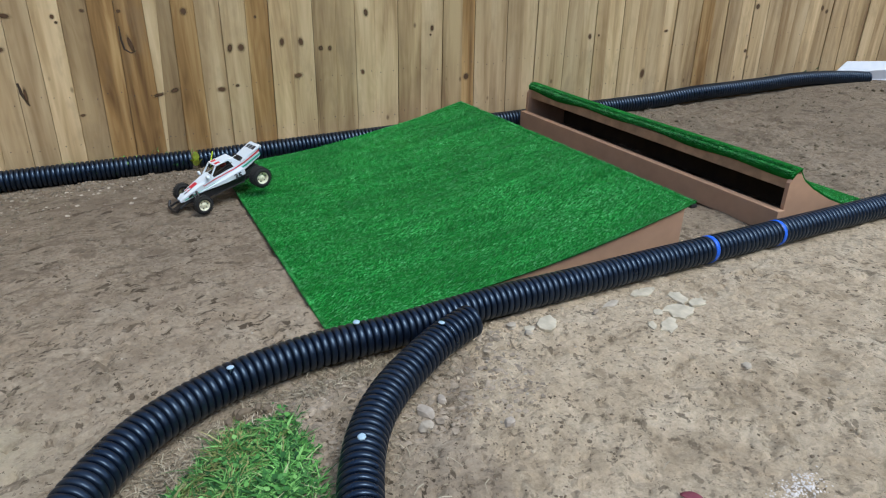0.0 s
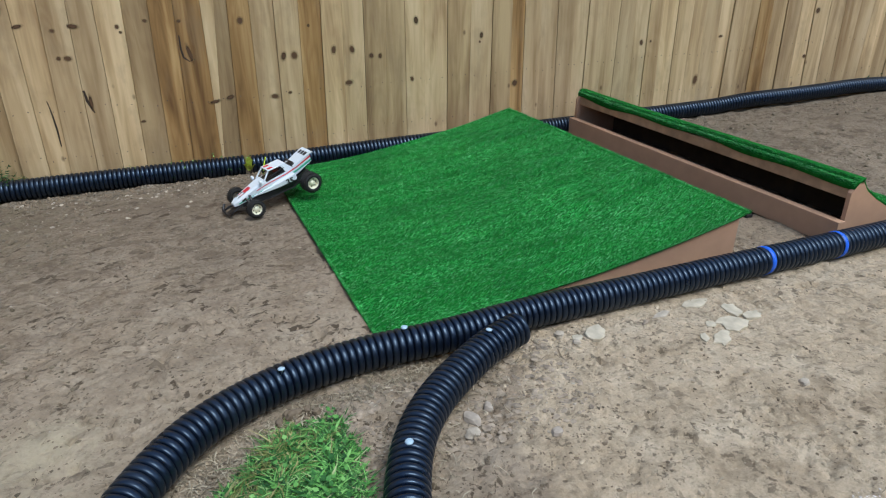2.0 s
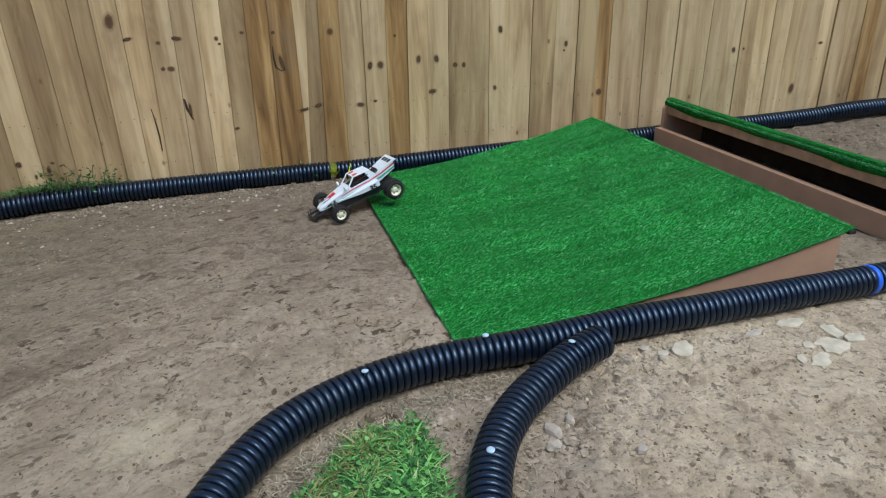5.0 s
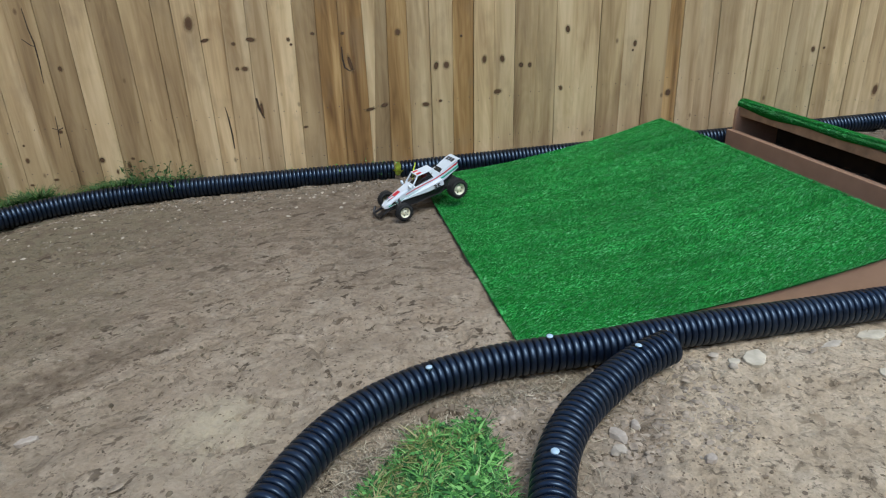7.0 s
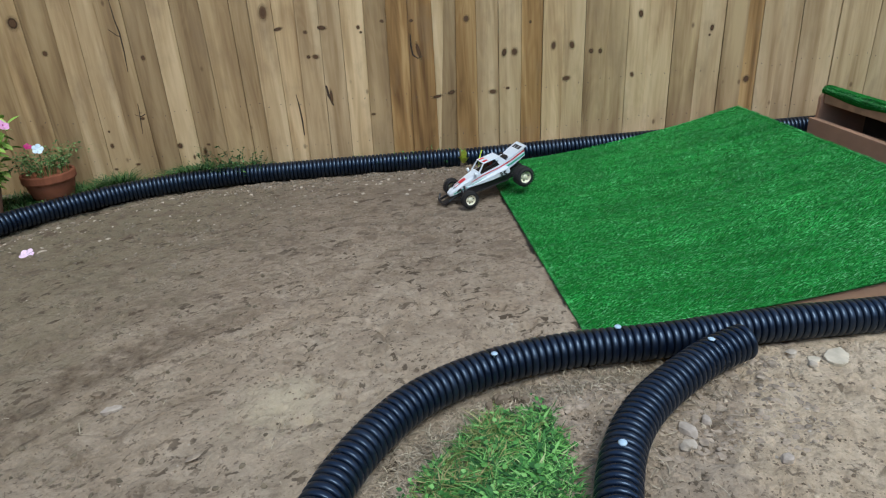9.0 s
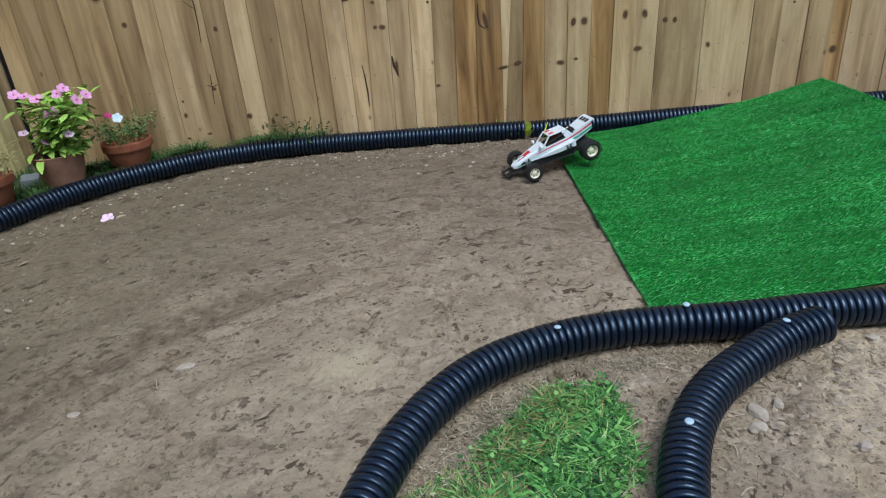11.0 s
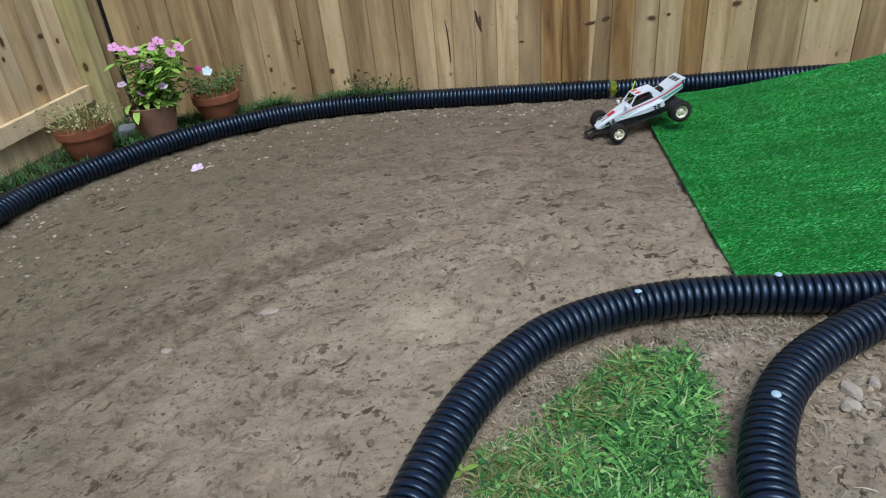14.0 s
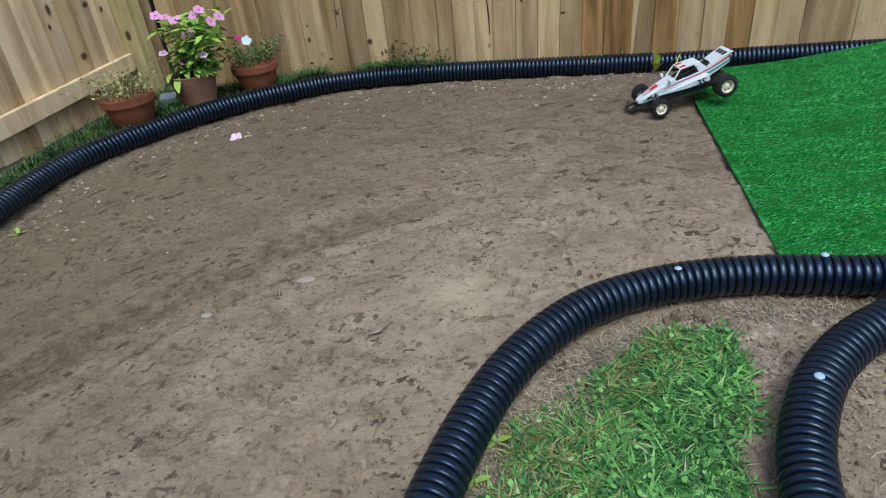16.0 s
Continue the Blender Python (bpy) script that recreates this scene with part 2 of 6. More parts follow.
SPLIT = plain("split_wood", (0.040, 0.024, 0.014), 0.7, vary=0.5, scale=90, bump=0.5)


def soil(name):
    m, n, l, b = material(name, 0.95, spec=0.15)
    pos = position(n)
    xyz = n.new("ShaderNodeSeparateXYZ")
    l.new(pos, xyz.inputs[0])
    broad = noise_node(n, l, pos, 1.3, 5, 0.6, 0.4)
    mid = noise_node(n, l, pos, 7.0, 6, 0.65, 0.5)
    fine = noise_node(n, l, pos, 48.0, 8, 0.7)
    speck = noise_node(n, l, pos, 160.0, 4, 0.7)
    grey = ramp_node(n, l, mid, [(0.26, (0.300, 0.230, 0.160)), (0.48, (0.425, 0.340, 0.248)), (0.72, (0.505, 0.418, 0.316))])
    sand = ramp_node(n, l, mid, [(0.25, (0.39, 0.300, 0.202)), (0.50, (0.595, 0.480, 0.342)), (0.74, (0.715, 0.600, 0.448))])
    # paler, sandier soil on the camera's side of the pipe, with a ragged border
    beyond = math_node(n, l, "MULTIPLY", math_node(n, l, "MAXIMUM", math_node(n, l, "SUBTRACT", xyz.outputs[1], 1.42), 0.0), -10.0)
    edge = math_node(n, l, "ADD", math_node(n, l, "ADD", xyz.outputs[0], math_node(n, l, "MULTIPLY", broad, 0.9)), beyond)
    side = ramp_node(n, l, edge, [(0.98, (0, 0, 0)), (1.42, (1, 1, 1))])
    col = mix_node(n, l, side, grey, sand)
    # streaks along the line that the cars drive round the bend
    rel = n.new("ShaderNodeVectorMath")
    rel.operation = "SUBTRACT"
    l.new(pos, rel.inputs[0])
    rel.inputs[1].default_value = (0.35, 0.2, 0.0)
    rxyz = n.new("ShaderNodeSeparateXYZ")
    l.new(rel.outputs[0], rxyz.inputs[0])
    rad = math_node(n, l, "SQRT", math_node(n, l, "ADD", math_node(n, l, "MULTIPLY", rxyz.outputs[0], rxyz.outputs[0]), math_node(n, l, "MULTIPLY", rxyz.outputs[1], rxyz.outputs[1])))
    turn = math_node(n, l, "ARCTAN2", rxyz.outputs[1], rxyz.outputs[0])
    polar = n.new("ShaderNodeCombineXYZ")
    l.new(math_node(n, l, "MULTIPLY", rad, 7.0), polar.inputs[0])
    l.new(math_node(n, l, "MULTIPLY", turn, 1.6), polar.inputs[1])
    streak = noise_node(n, l, polar.outputs[0], 1.0, 7, 0.66, 0.3)
    west = ramp_node(n, l, math_node(n, l, "ADD", xyz.outputs[0], broad), [(0.55, (1, 1, 1)), (0.95, (0, 0, 0))])
    wet = mix_node(n, l, 1.0, west, ramp_node(n, l, streak, [(0.47, (0, 0, 0)), (0.70, (0.36, 0.36, 0.36))]), "MULTIPLY")
    col = mix_node(n, l, wet, col, (0.170, 0.132, 0.090))
    fine_polar = n.new("ShaderNodeCombineXYZ")
    l.new(math_node(n, l, "MULTIPLY", rad, 30.0), fine_polar.inputs[0])
    l.new(math_node(n, l, "MULTIPLY", turn, 7.5), fine_polar.inputs[1])
    lines = ramp_node(n, l, noise_node(n, l, fine_polar.outputs[0], 1.0, 8, 0.7, 0.2), [(0.54, (0, 0, 0)), (0.70, (0.30, 0.30, 0.30))])
    spell = ramp_node(n, l, noise_node(n, l, pos, 2.4, 4, 0.6), [(0.42, (0.15, 0.15, 0.15)), (0.58, (1, 1, 1))])
    lines = mix_node(n, l, 1.0, mix_node(n, l, 1.0, lines, spell, "MULTIPLY"), west, "MULTIPLY")
    col = mix_node(n, l, lines, col, (0.150, 0.115, 0.078))
    # darker soil towards the fence
    fenceward = math_node(n, l, "ADD", math_node(n, l, "MULTIPLY", xyz.outputs[1], 0.25), math_node(n, l, "MULTIPLY", broad, 0.5))
    col = mix_node(n, l, ramp_node(n, l, fenceward, [(0.66, (0, 0, 0)), (0.98, (0.70, 0.70, 0.70))]), col, (0.170, 0.138, 0.105))
    tooth = noise_node(n, l, pos, 95.0, 6, 0.75)
    col = mix_node(n, l, 1.0, col, ramp_node(n, l, tooth, [(0.32, (0.80, 0.79, 0.78)), (0.52, (1.0, 1.0, 1.0)), (0.70, (1.12, 1.12, 1.12))]), "MULTIPLY")
    # darker towards the far end of the bend
    west_dark = math_node(n, l, "ADD", math_node(n, l, "MULTIPLY", xyz.outputs[0], -1.0), noise_node(n, l, pos, 4.0, 7, 0.7, 0.4))
    col = mix_node(n, l, ramp_node(n, l, math_node(n, l, "MULTIPLY", west_dark, 0.4), [(0.44, (0, 0, 0)), (0.96, (0.60, 0.60, 0.60))]), col, (0.182, 0.152, 0.100))
    # wide dry stretch inside the bend
    west_dry = n.new("ShaderNodeVectorMath")
    west_dry.operation = "DISTANCE"
    l.new(pos, west_dry.inputs[0])
    west_dry.inputs[1].default_value = (-0.25, 1.15, 0.0)
    dried = math_node(n, l, "ADD", west_dry.outputs["Value"], math_node(n, l, "MULTIPLY", mid, 0.5))
    col = mix_node(n, l, ramp_node(n, l, dried, [(0.40, (0.4, 0.4, 0.4)), (0.85, (0, 0, 0))]), col, (0.54, 0.450, 0.335))
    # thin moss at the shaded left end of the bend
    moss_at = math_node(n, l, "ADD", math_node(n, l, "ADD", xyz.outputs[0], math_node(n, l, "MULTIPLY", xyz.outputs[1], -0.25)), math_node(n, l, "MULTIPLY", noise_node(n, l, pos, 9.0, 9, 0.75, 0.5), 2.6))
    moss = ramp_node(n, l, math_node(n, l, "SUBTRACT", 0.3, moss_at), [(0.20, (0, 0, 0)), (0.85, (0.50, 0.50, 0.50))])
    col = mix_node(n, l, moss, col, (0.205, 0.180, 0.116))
    mottle = noise_node(n, l, scaled(n, l, pos, (9, 15, 12)), 1.0, 10, 0.74, 0.6)
    col = mix_node(n, l, 1.0, col, ramp_node(n, l, mottle, [(0.33, (0.62, 0.60, 0.58)), (0.46, (0.96, 0.96, 0.95)), (0.64, (1.18, 1.17, 1.16))]), "MULTIPLY")
    # darker soil behind and between the ramps, partly their shade put into the colour
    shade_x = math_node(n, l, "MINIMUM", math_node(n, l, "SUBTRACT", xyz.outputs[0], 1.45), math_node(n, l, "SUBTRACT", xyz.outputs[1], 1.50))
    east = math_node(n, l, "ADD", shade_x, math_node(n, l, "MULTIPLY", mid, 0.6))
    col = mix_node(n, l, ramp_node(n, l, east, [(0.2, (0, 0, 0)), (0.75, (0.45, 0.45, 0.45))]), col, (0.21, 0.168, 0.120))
    # damp, dark crumbs
    damp = ramp_node(n, l, fine, [(0.34, (1, 1, 1)), (0.43, (0, 0, 0))])
    patch = ramp_node(n, l, broad, [(0.35, (0.85, 0.85, 0.85)), (0.68, (0.25, 0.25, 0.25))])
    col = mix_node(n, l, mix_node(n, l, 1.0, damp, patch, "MULTIPLY"), col, (0.115, 0.088, 0.064))
    # small dark specks, the shade of dents put into colour, along the wheel tracks
    for k, (fr, ft, lo, hi, strength) in enumerate(((27.0, 25.0, 0.378, 0.412, 0.90), (58.0, 52.0, 0.366, 0.402, 0.85))):
        drawn = n.new("ShaderNodeCombineXYZ")
        l.new(math_node(n, l, "MULTIPLY", rad, fr), drawn.inputs[0])
        l.new(math_node(n, l, "MULTIPLY", turn, ft), drawn.inputs[1])
        drawn.inputs[2].default_value = 3.7 * k
        divot = ramp_node(n, l, noise_node(n, l, drawn.outputs[0], 1.0, 3.5, 0.62, 0.25), [(lo, (strength, strength, strength)), (hi, (0, 0, 0))])
        tracks = ramp_node(n, l, noise_node(n, l, pos, 3.4 + k, 4, 0.6), [(0.38, (0.12, 0.12, 0.12)), (0.58, (1, 1, 1))])
        tracks = mix_node(n, l, 1.0, tracks, ramp_node(n, l, math_node(n, l, "ADD", xyz.outputs[0], mid), [(0.9, (1, 1, 1)), (1.4, (0.7, 0.7, 0.7))]), "MULTIPLY")
        col = mix_node(n, l, mix_node(n, l, 1.0, divot, tracks, "MULTIPLY"), col, (0.082, 0.061, 0.041))
    # dark earth turned up along the worn rut and its thinner neighbour
    ragged_r = math_node(n, l, "ADD", rad, math_node(n, l, "MULTIPLY", math_node(n, l, "SUBTRACT", noise_node(n, l, pos, 11.0, 6, 0.7, 0.5), 0.5), 0.24))
    for centre, half, strength in ((1.915, 0.105, 0.90), (1.775, 0.026, 0.60), (2.14, 0.07, 0.45)):
        off = math_node(n, l, "ABSOLUTE", math_node(n, l, "SUBTRACT", ragged_r, centre))
        band = ramp_node(n, l, off, [(half * 0.35, (strength, strength, strength)), (half, (0, 0, 0))])
        reach = ramp_node(n, l, math_node(n, l, "ABSOLUTE", math_node(n, l, "SUBTRACT", turn, 2.50)), [(0.25, (1, 1, 1)), (0.48, (0, 0, 0))])
        worn = ramp_node(n, l, noise_node(n, l, pos, 24.0, 6, 0.7), [(0.36, (1, 1, 1)), (0.60, (0.25, 0.25, 0.25))])
        col = mix_node(n, l, mix_node(n, l, 1.0, mix_node(n, l, 1.0, band, reach, "MULTIPLY"), worn, "MULTIPLY"), col, (0.125, 0.090, 0.060))
    # brown clumps and hollows, mostly towards the fence
    clump = noise_node(n, l, scaled(n, l, pos, (9, 15, 12)), 1.0, 7, 0.68, 0.4)
    far_on = ramp_node(n, l, math_node(n, l, "ADD", math_node(n, l, "MULTIPLY", xyz.outputs[1], 0.25), math_node(n, l, "MULTIPLY", broad, 0.45)), [(0.52, (0.12, 0.12, 0.12)), (0.86, (1, 1, 1))])
    col = mix_node(n, l, mix_node(n, l, 1.0, ramp_node(n, l, clump, [(0.49, (0, 0, 0)), (0.60, (0.72, 0.72, 0.72))]), far_on, "MULTIPLY"), col, (0.140, 0.104, 0.074))
    light = ramp_node(n, l, speck, [(0.66, (0, 0, 0)), (0.76, (0.6, 0.6, 0.6))])
    col = mix_node(n, l, light, col, (0.55, 0.47, 0.37))
    # chalky smears
    chalk = ramp_node(n, l, noise_node(n, l, pos, 2.6, 6, 0.7, 1.0), [(0.66, (0, 0, 0)), (0.82, (0.40, 0.40, 0.40))])
    col = mix_node(n, l, chalk, col, (0.56, 0.47, 0.36))
    # pale straw-coloured dry patch in the middle of the bend
    away = n.new("ShaderNodeVectorMath")
    away.operation = "DISTANCE"
    l.new(pos, away.inputs[0])
    away.inputs[1].default_value = (-0.42, 1.38, 0.0)
    ragged = noise_node(n, l, pos, 15.0, 8, 0.75, 0.6)
    dry = math_node(n, l, "ADD", away.outputs["Value"], math_node(n, l, "MULTIPLY", ragged, 0.50))
    col = mix_node(n, l, ramp_node(n, l, dry, [(0.24, (0.75, 0.75, 0.75)), (0.40, (0, 0, 0))]), col, (0.58, 0.50, 0.35))
    l.new(col, b.inputs["Base Color"])
    h = math_node(n, l, "ADD", math_node(n, l, "MULTIPLY", fine, 1.0), math_node(n, l, "MULTIPLY", speck, 0.12))
    bump_node(n, l, b, h, 0.9, 0.020)
    return m


SOIL = soil("soil")
CLOD = plain("clod_soil", (0.205, 0.160, 0.113), 0.95, vary=0.45, scale=25, spec=0.1)
BROWN_CLOD = plain("brown_clod", (0.185, 0.152, 0.106), 0.95, vary=0.5, scale=28, bump=0.3, spec=0.1)
SAND_CLOD = plain("sandy_clod", (0.46, 0.38, 0.275), 0.95, vary=0.4, scale=30, bump=0.3, spec=0.1)
DRY_CRUMB = plain("dry_crumb", (0.27, 0.220, 0.162), 0.95, vary=0.5, scale=35, bump=0.3, spec=0.1)
PEBBLE = plain("pebble_stone", (0.45, 0.39, 0.31), 0.85, vary=0.3, scale=30, bump=0.4, spec=0.3)
LIMESTONE = plain("limestone", (0.53, 0.47, 0.36), 0.9, vary=0.25, scale=22, bump=0.6, spec=0.2)
GREYSTONE = plain("grey_stone", (0.40, 0.345, 0.285), 0.85, vary=0.25, scale=40, bump=0.4, spec=0.3)
CHALK = plain("chalk_crumb", (0.75, 0.70, 0.66), 0.9, vary=0.1, scale=50)


def pipe_plastic():
    m, n, l, b = material("black_pipe_plastic", 0.3, spec=0.80)
    # the sky's blue reflection put into the tint and base colour of black plastic
    b.inputs["Specular Tint"].default_value = (0.53, 0.74, 1.0, 1)
    pos = position(n)
    dust = noise_node(n, l, pos, 9.0, 6, 0.65)
    spots = noise_node(n, l, pos, 130.0, 3, 0.6)
    col = ramp_node(n, l, dust, [(0.45, (0.0028, 0.0060, 0.0150)), (0.85, (0.010, 0.014, 0.022))])
    col = mix_node(n, l, ramp_node(n, l, spots, [(0.72, (0, 0, 0)), (0.80, (0.5, 0.5, 0.5))]), col, (0.20, 0.17, 0.14))
    l.new(col, b.inputs["Base Color"])
    l.new(ramp_node(n, l, dust, [(0.35, (0.27, 0.27, 0.27)), (0.75, (0.40, 0.40, 0.40))]), b.inputs["Roughness"])
    return m


PIPE = pipe_plastic()
CAP = plain("stake_cap", (0.40, 0.56, 0.68), 0.4, vary=0.1, scale=120)
TAPE = plain("blue_tape", (0.01, 0.13, 0.75), 0.45, vary=0.2, scale=80)


def fibre(name, stops, rough=0.5, rows=None, spec=0.35):
    m, n, l, b = material(name, rough, spec=spec)
    rnd = n.new("ShaderNodeNewGeometry").outputs["Random Per Island"]
    col = ramp_node(n, l, rnd, stops)
    if rows:
        band = noise_node(n, l, scaled(n, l, position(n), rows), 1.0, 5, 0.6, 0.3)
        col = mix_node(n, l, 1.0, col, ramp_node(n, l, band, [(0.36, (0.70, 0.72, 0.70)), (0.64, (1.26, 1.22, 1.22))]), "MULTIPLY")
    big = ramp_node(n, l, noise_node(n, l, position(n), 5.0, 3), [(0.3, (0.72, 0.72, 0.72)), (0.7, (1.1, 1.1, 1.1))])
    l.new(mix_node(n, l, 1.0, col, big, "MULTIPLY"), b.inputs["Base Color"])
    return m


TURF = fibre("turf_fibre", [(0.0, (0.010, 0.195, 0.030)), (0.5, (0.025, 0.365, 0.060)), (0.84, (0.050, 0.53, 0.110)), (1.0, (0.30, 0.76, 0.38))], 0.40, (2.0, 22.0, 3.0), 0.60)
TURF_BASE = plain("turf_backing", (0.008, 0.13, 0.018), 0.85, vary=0.35, scale=45, bump=0.6, spec=0.1)
BLACK_EDGE = plain("turf_black_backing", (0.012, 0.012, 0.012), 0.8)
GRASS = fibre("lawn_grass", [(0.0, (0.014, 0.075, 0.018)), (0.40, (0.060, 0.220, 0.045)), (0.74, (0.150, 0.41, 0.090)), (0.95, (0.28, 0.58, 0.17)), (1.0, (0.46, 0.46, 0.26))])
OLIVE = fibre("olive_grass", [(0.0, (0.10, 0.14, 0.035)), (0.5, (0.22, 0.27, 0.075)), (1.0, (0.42, 0.38, 0.17))])
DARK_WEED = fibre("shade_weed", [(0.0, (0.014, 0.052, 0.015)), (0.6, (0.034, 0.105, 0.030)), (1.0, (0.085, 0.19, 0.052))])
WEED = fibre("fence_weed", [(0.0, (0.016, 0.058, 0.015)), (0.6, (0.042, 0.120, 0.030)), (1.0, (0.11, 0.22, 0.058))])
STRAW = fibre("dry_straw", [(0.0, (0.17, 0.135, 0.09)), (0.5, (0.34, 0.28, 0.19)), (1.0, (0.56, 0.49, 0.36))], 0.8)
LEAF = fibre("garden_leaf", [(0.0, (0.13, 0.30, 0.045)), (0.5, (0.30, 0.53, 0.10)), (1.0, (0.54, 0.68, 0.20))], 0.4)
LIME_LEAF = plain("lime_leaf", (0.46, 0.55, 0.08), 0.45, vary=0.25, scale=70)
PINK = plain("pink_petal", (0.70, 0.33, 0.58), 0.5, vary=0.15, scale=90)
PALE_PINK = plain("pale_petal", (0.82, 0.62, 0.80), 0.5, vary=0.1, scale=90)
WHITE_PETAL = plain("white_petal", (0.62, 0.78, 0.90), 0.5, vary=0.05, scale=90)
MAGENTA = plain("magenta_petal", (0.42, 0.01, 0.14), 0.5, vary=0.2, scale=90)
BROWN_PAINT = plain("brown_paint", (0.50, 0.305, 0.195), 0.55, vary=0.08, scale=12, bump=0.12)
RAW_PLY = plain("bare_plywood", (0.42, 0.27, 0.16), 0.7, vary=0.25, scale=18, bump=0.2)
# ply darkened to near black for the shade inside the landing ramp
SHADED_PLY = plain("shaded_plywood", (0.05, 0.030, 0.018), 0.8, vary=0.3, scale=15)
TERRACOTTA = plain("terracotta", (0.27, 0.095, 0.050), 0.8, vary=0.2, scale=14, bump=0.2, spec=0.25)
DUSTY_POT = plain("dusty_terracotta", (0.25, 0.135, 0.09), 0.85, vary=0.25, scale=10, bump=0.2, spec=0.2)
POTTING = plain("potting_soil", (0.05, 0.035, 0.025), 0.95, vary=0.4, scale=70, bump=0.8)
CONCRETE = plain("grey_concrete", (0.19, 0.225, 0.26), 0.85, vary=0.15, scale=30, bump=0.3)
WHITE_PLASTIC = plain("white_plastic", (0.78, 0.82, 0.88), 0.35, vary=0.04, scale=20)
BODY_WHITE = plain("white_shell", (0.72, 0.79, 0.84), 0.22, vary=0.03, scale=30)
STRIPE_RED = plain("red_stripe", (0.62, 0.03, 0.05), 0.3)
STRIPE_GREEN = plain("green_stripe", (0.03, 0.45, 0.28), 0.3)
INK = plain("black_ink", (0.02, 0.022, 0.03), 0.4)
BLACK_PLASTIC = plain("black_chassis_plastic", (0.014, 0.014, 0.016), 0.45)
RUBBER = plain("tyre_rubber", (0.018, 0.018, 0.018), 0.8, vary=0.25, scale=120)
RIM = plain("cream_rim", (0.82, 0.80, 0.60), 0.4, vary=0.05)
METAL = plain("dull_metal", (0.45, 0.45, 0.46), 0.35, 1.0)
AERIAL = plain("fluorescent_tube", (0.62, 0.80, 0.05), 0.45)
FIGURE_RED = plain("figure_red", (0.22, 0.03, 0.02), 0.5)
FIGURE_BLUE = plain("figure_blue", (0.012, 0.016, 0.04), 0.5)
DEAD_LEAF = plain("dead_leaf", (0.31, 0.25, 0.185), 0.8, vary=0.5, scale=40)
RED_LEAF = plain("red_leaf", (0.22, 0.05, 0.07), 0.6, vary=0.3, scale=40)

# ---- ground ----
def graded(lo, hi, step, far):
    core = np.arange(lo, hi + step / 2, step)
    out = [core[-1]]
    while out[-1] < far:
        out.append(out[-1] + max(step, (out[-1] - hi) * 0.35 + step))
    inn = [core[0]]
    while inn[-1] > -far:
        inn.append(inn[-1] - max(step, (lo - inn[-1]) * 0.35 + step))
    return np.r_[inn[:0:-1], core, out[1:]]


def build_ground():
    gx, gy = graded(-2.3, 3.3, 0.0064, 400), graded(0.55, 3.3, 0.0062, 400)
    xx, yy = np.meshgrid(gx, gy)
    near = fade(9.0, 6.0, np.abs(xx)) * fade(8.0, 5.0, np.abs(yy))
    zz = ground_z(xx, yy) * near
    verts = np.stack([xx, yy, zz], -1).reshape(-1, 3)
    w, h = len(gx), len(gy)
    idx = np.arange(w * h).reshape(h, w)
    faces = np.stack([idx[:-1, :-1], idx[:-1, 1:], idx[1:, 1:], idx[1:, :-1]], -1).reshape(-1, 4)
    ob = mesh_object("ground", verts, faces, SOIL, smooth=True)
    tagged(ob, "bare trampled brown soil with clods and wheel ruts", "ground", kind="structure")


build_ground()

# ---- fence ----
FENCE_Y = 3.28
PICKET_TOP = 1.83


def picket_mesh(seam_a, seam_b, bow, mat):
    """A board between two slanting seams (x at z = 0.35, lean): rounded front edges, cupped face at y = 0, base at z = 0."""
    bm = box_bm(-0.5, 0.5, 0.0, 0.016, 0.0, PICKET_TOP)
    front = [e for e in bm.edges if all(abs(v.co.y) < 1e-6 for v in e.verts) and abs(e.verts[0].co.z - e.verts[1].co.z) > 1]
    bmesh.ops.bevel(bm, geom=front, offset=0.018, segments=2, affect="EDGES")
    cuts = [e for e in bm.edges if abs(e.verts[0].co.x - e.verts[1].co.x) > 0.6]
    bmesh.ops.subdivide_edges(bm, edges=cuts, cuts=5, use_grid_fill=True)
    mid = (seam_a[0] + seam_b[0]) / 2
    for vert in bm.verts:
        k, z = vert.co.x + 0.5, vert.co.z
        if vert.co.y < 0.008:
            vert.co.y = vert.co.y * 0.3 + bow * (2 * vert.co.x) ** 2
        a, b = [x + lean * (z - 0.35) for x, lean in (seam_a, seam_b)]
        vert.co.x = a - 0.0008 + (b - a + 0.0016) * k - mid
    bmesh.ops.recalc_face_normals(bm, faces=bm.faces)
    me = bpy.data.meshes.new("picket")
    bm.to_mesh(me)
    bm.free()
    me.materials.append(mat)
    return me


def rail(x0, x1, y0, y1, z0, z1, parent):
    return part("rail", box_bm(x0, x1, y0, y1, z0, z1, 0.003), WOOD_TAN, parent)


TONES = {"p": WOOD_PALE, "h": WOOD_HONEY, "t": WOOD_TAN, "f": WOOD_SIDE}


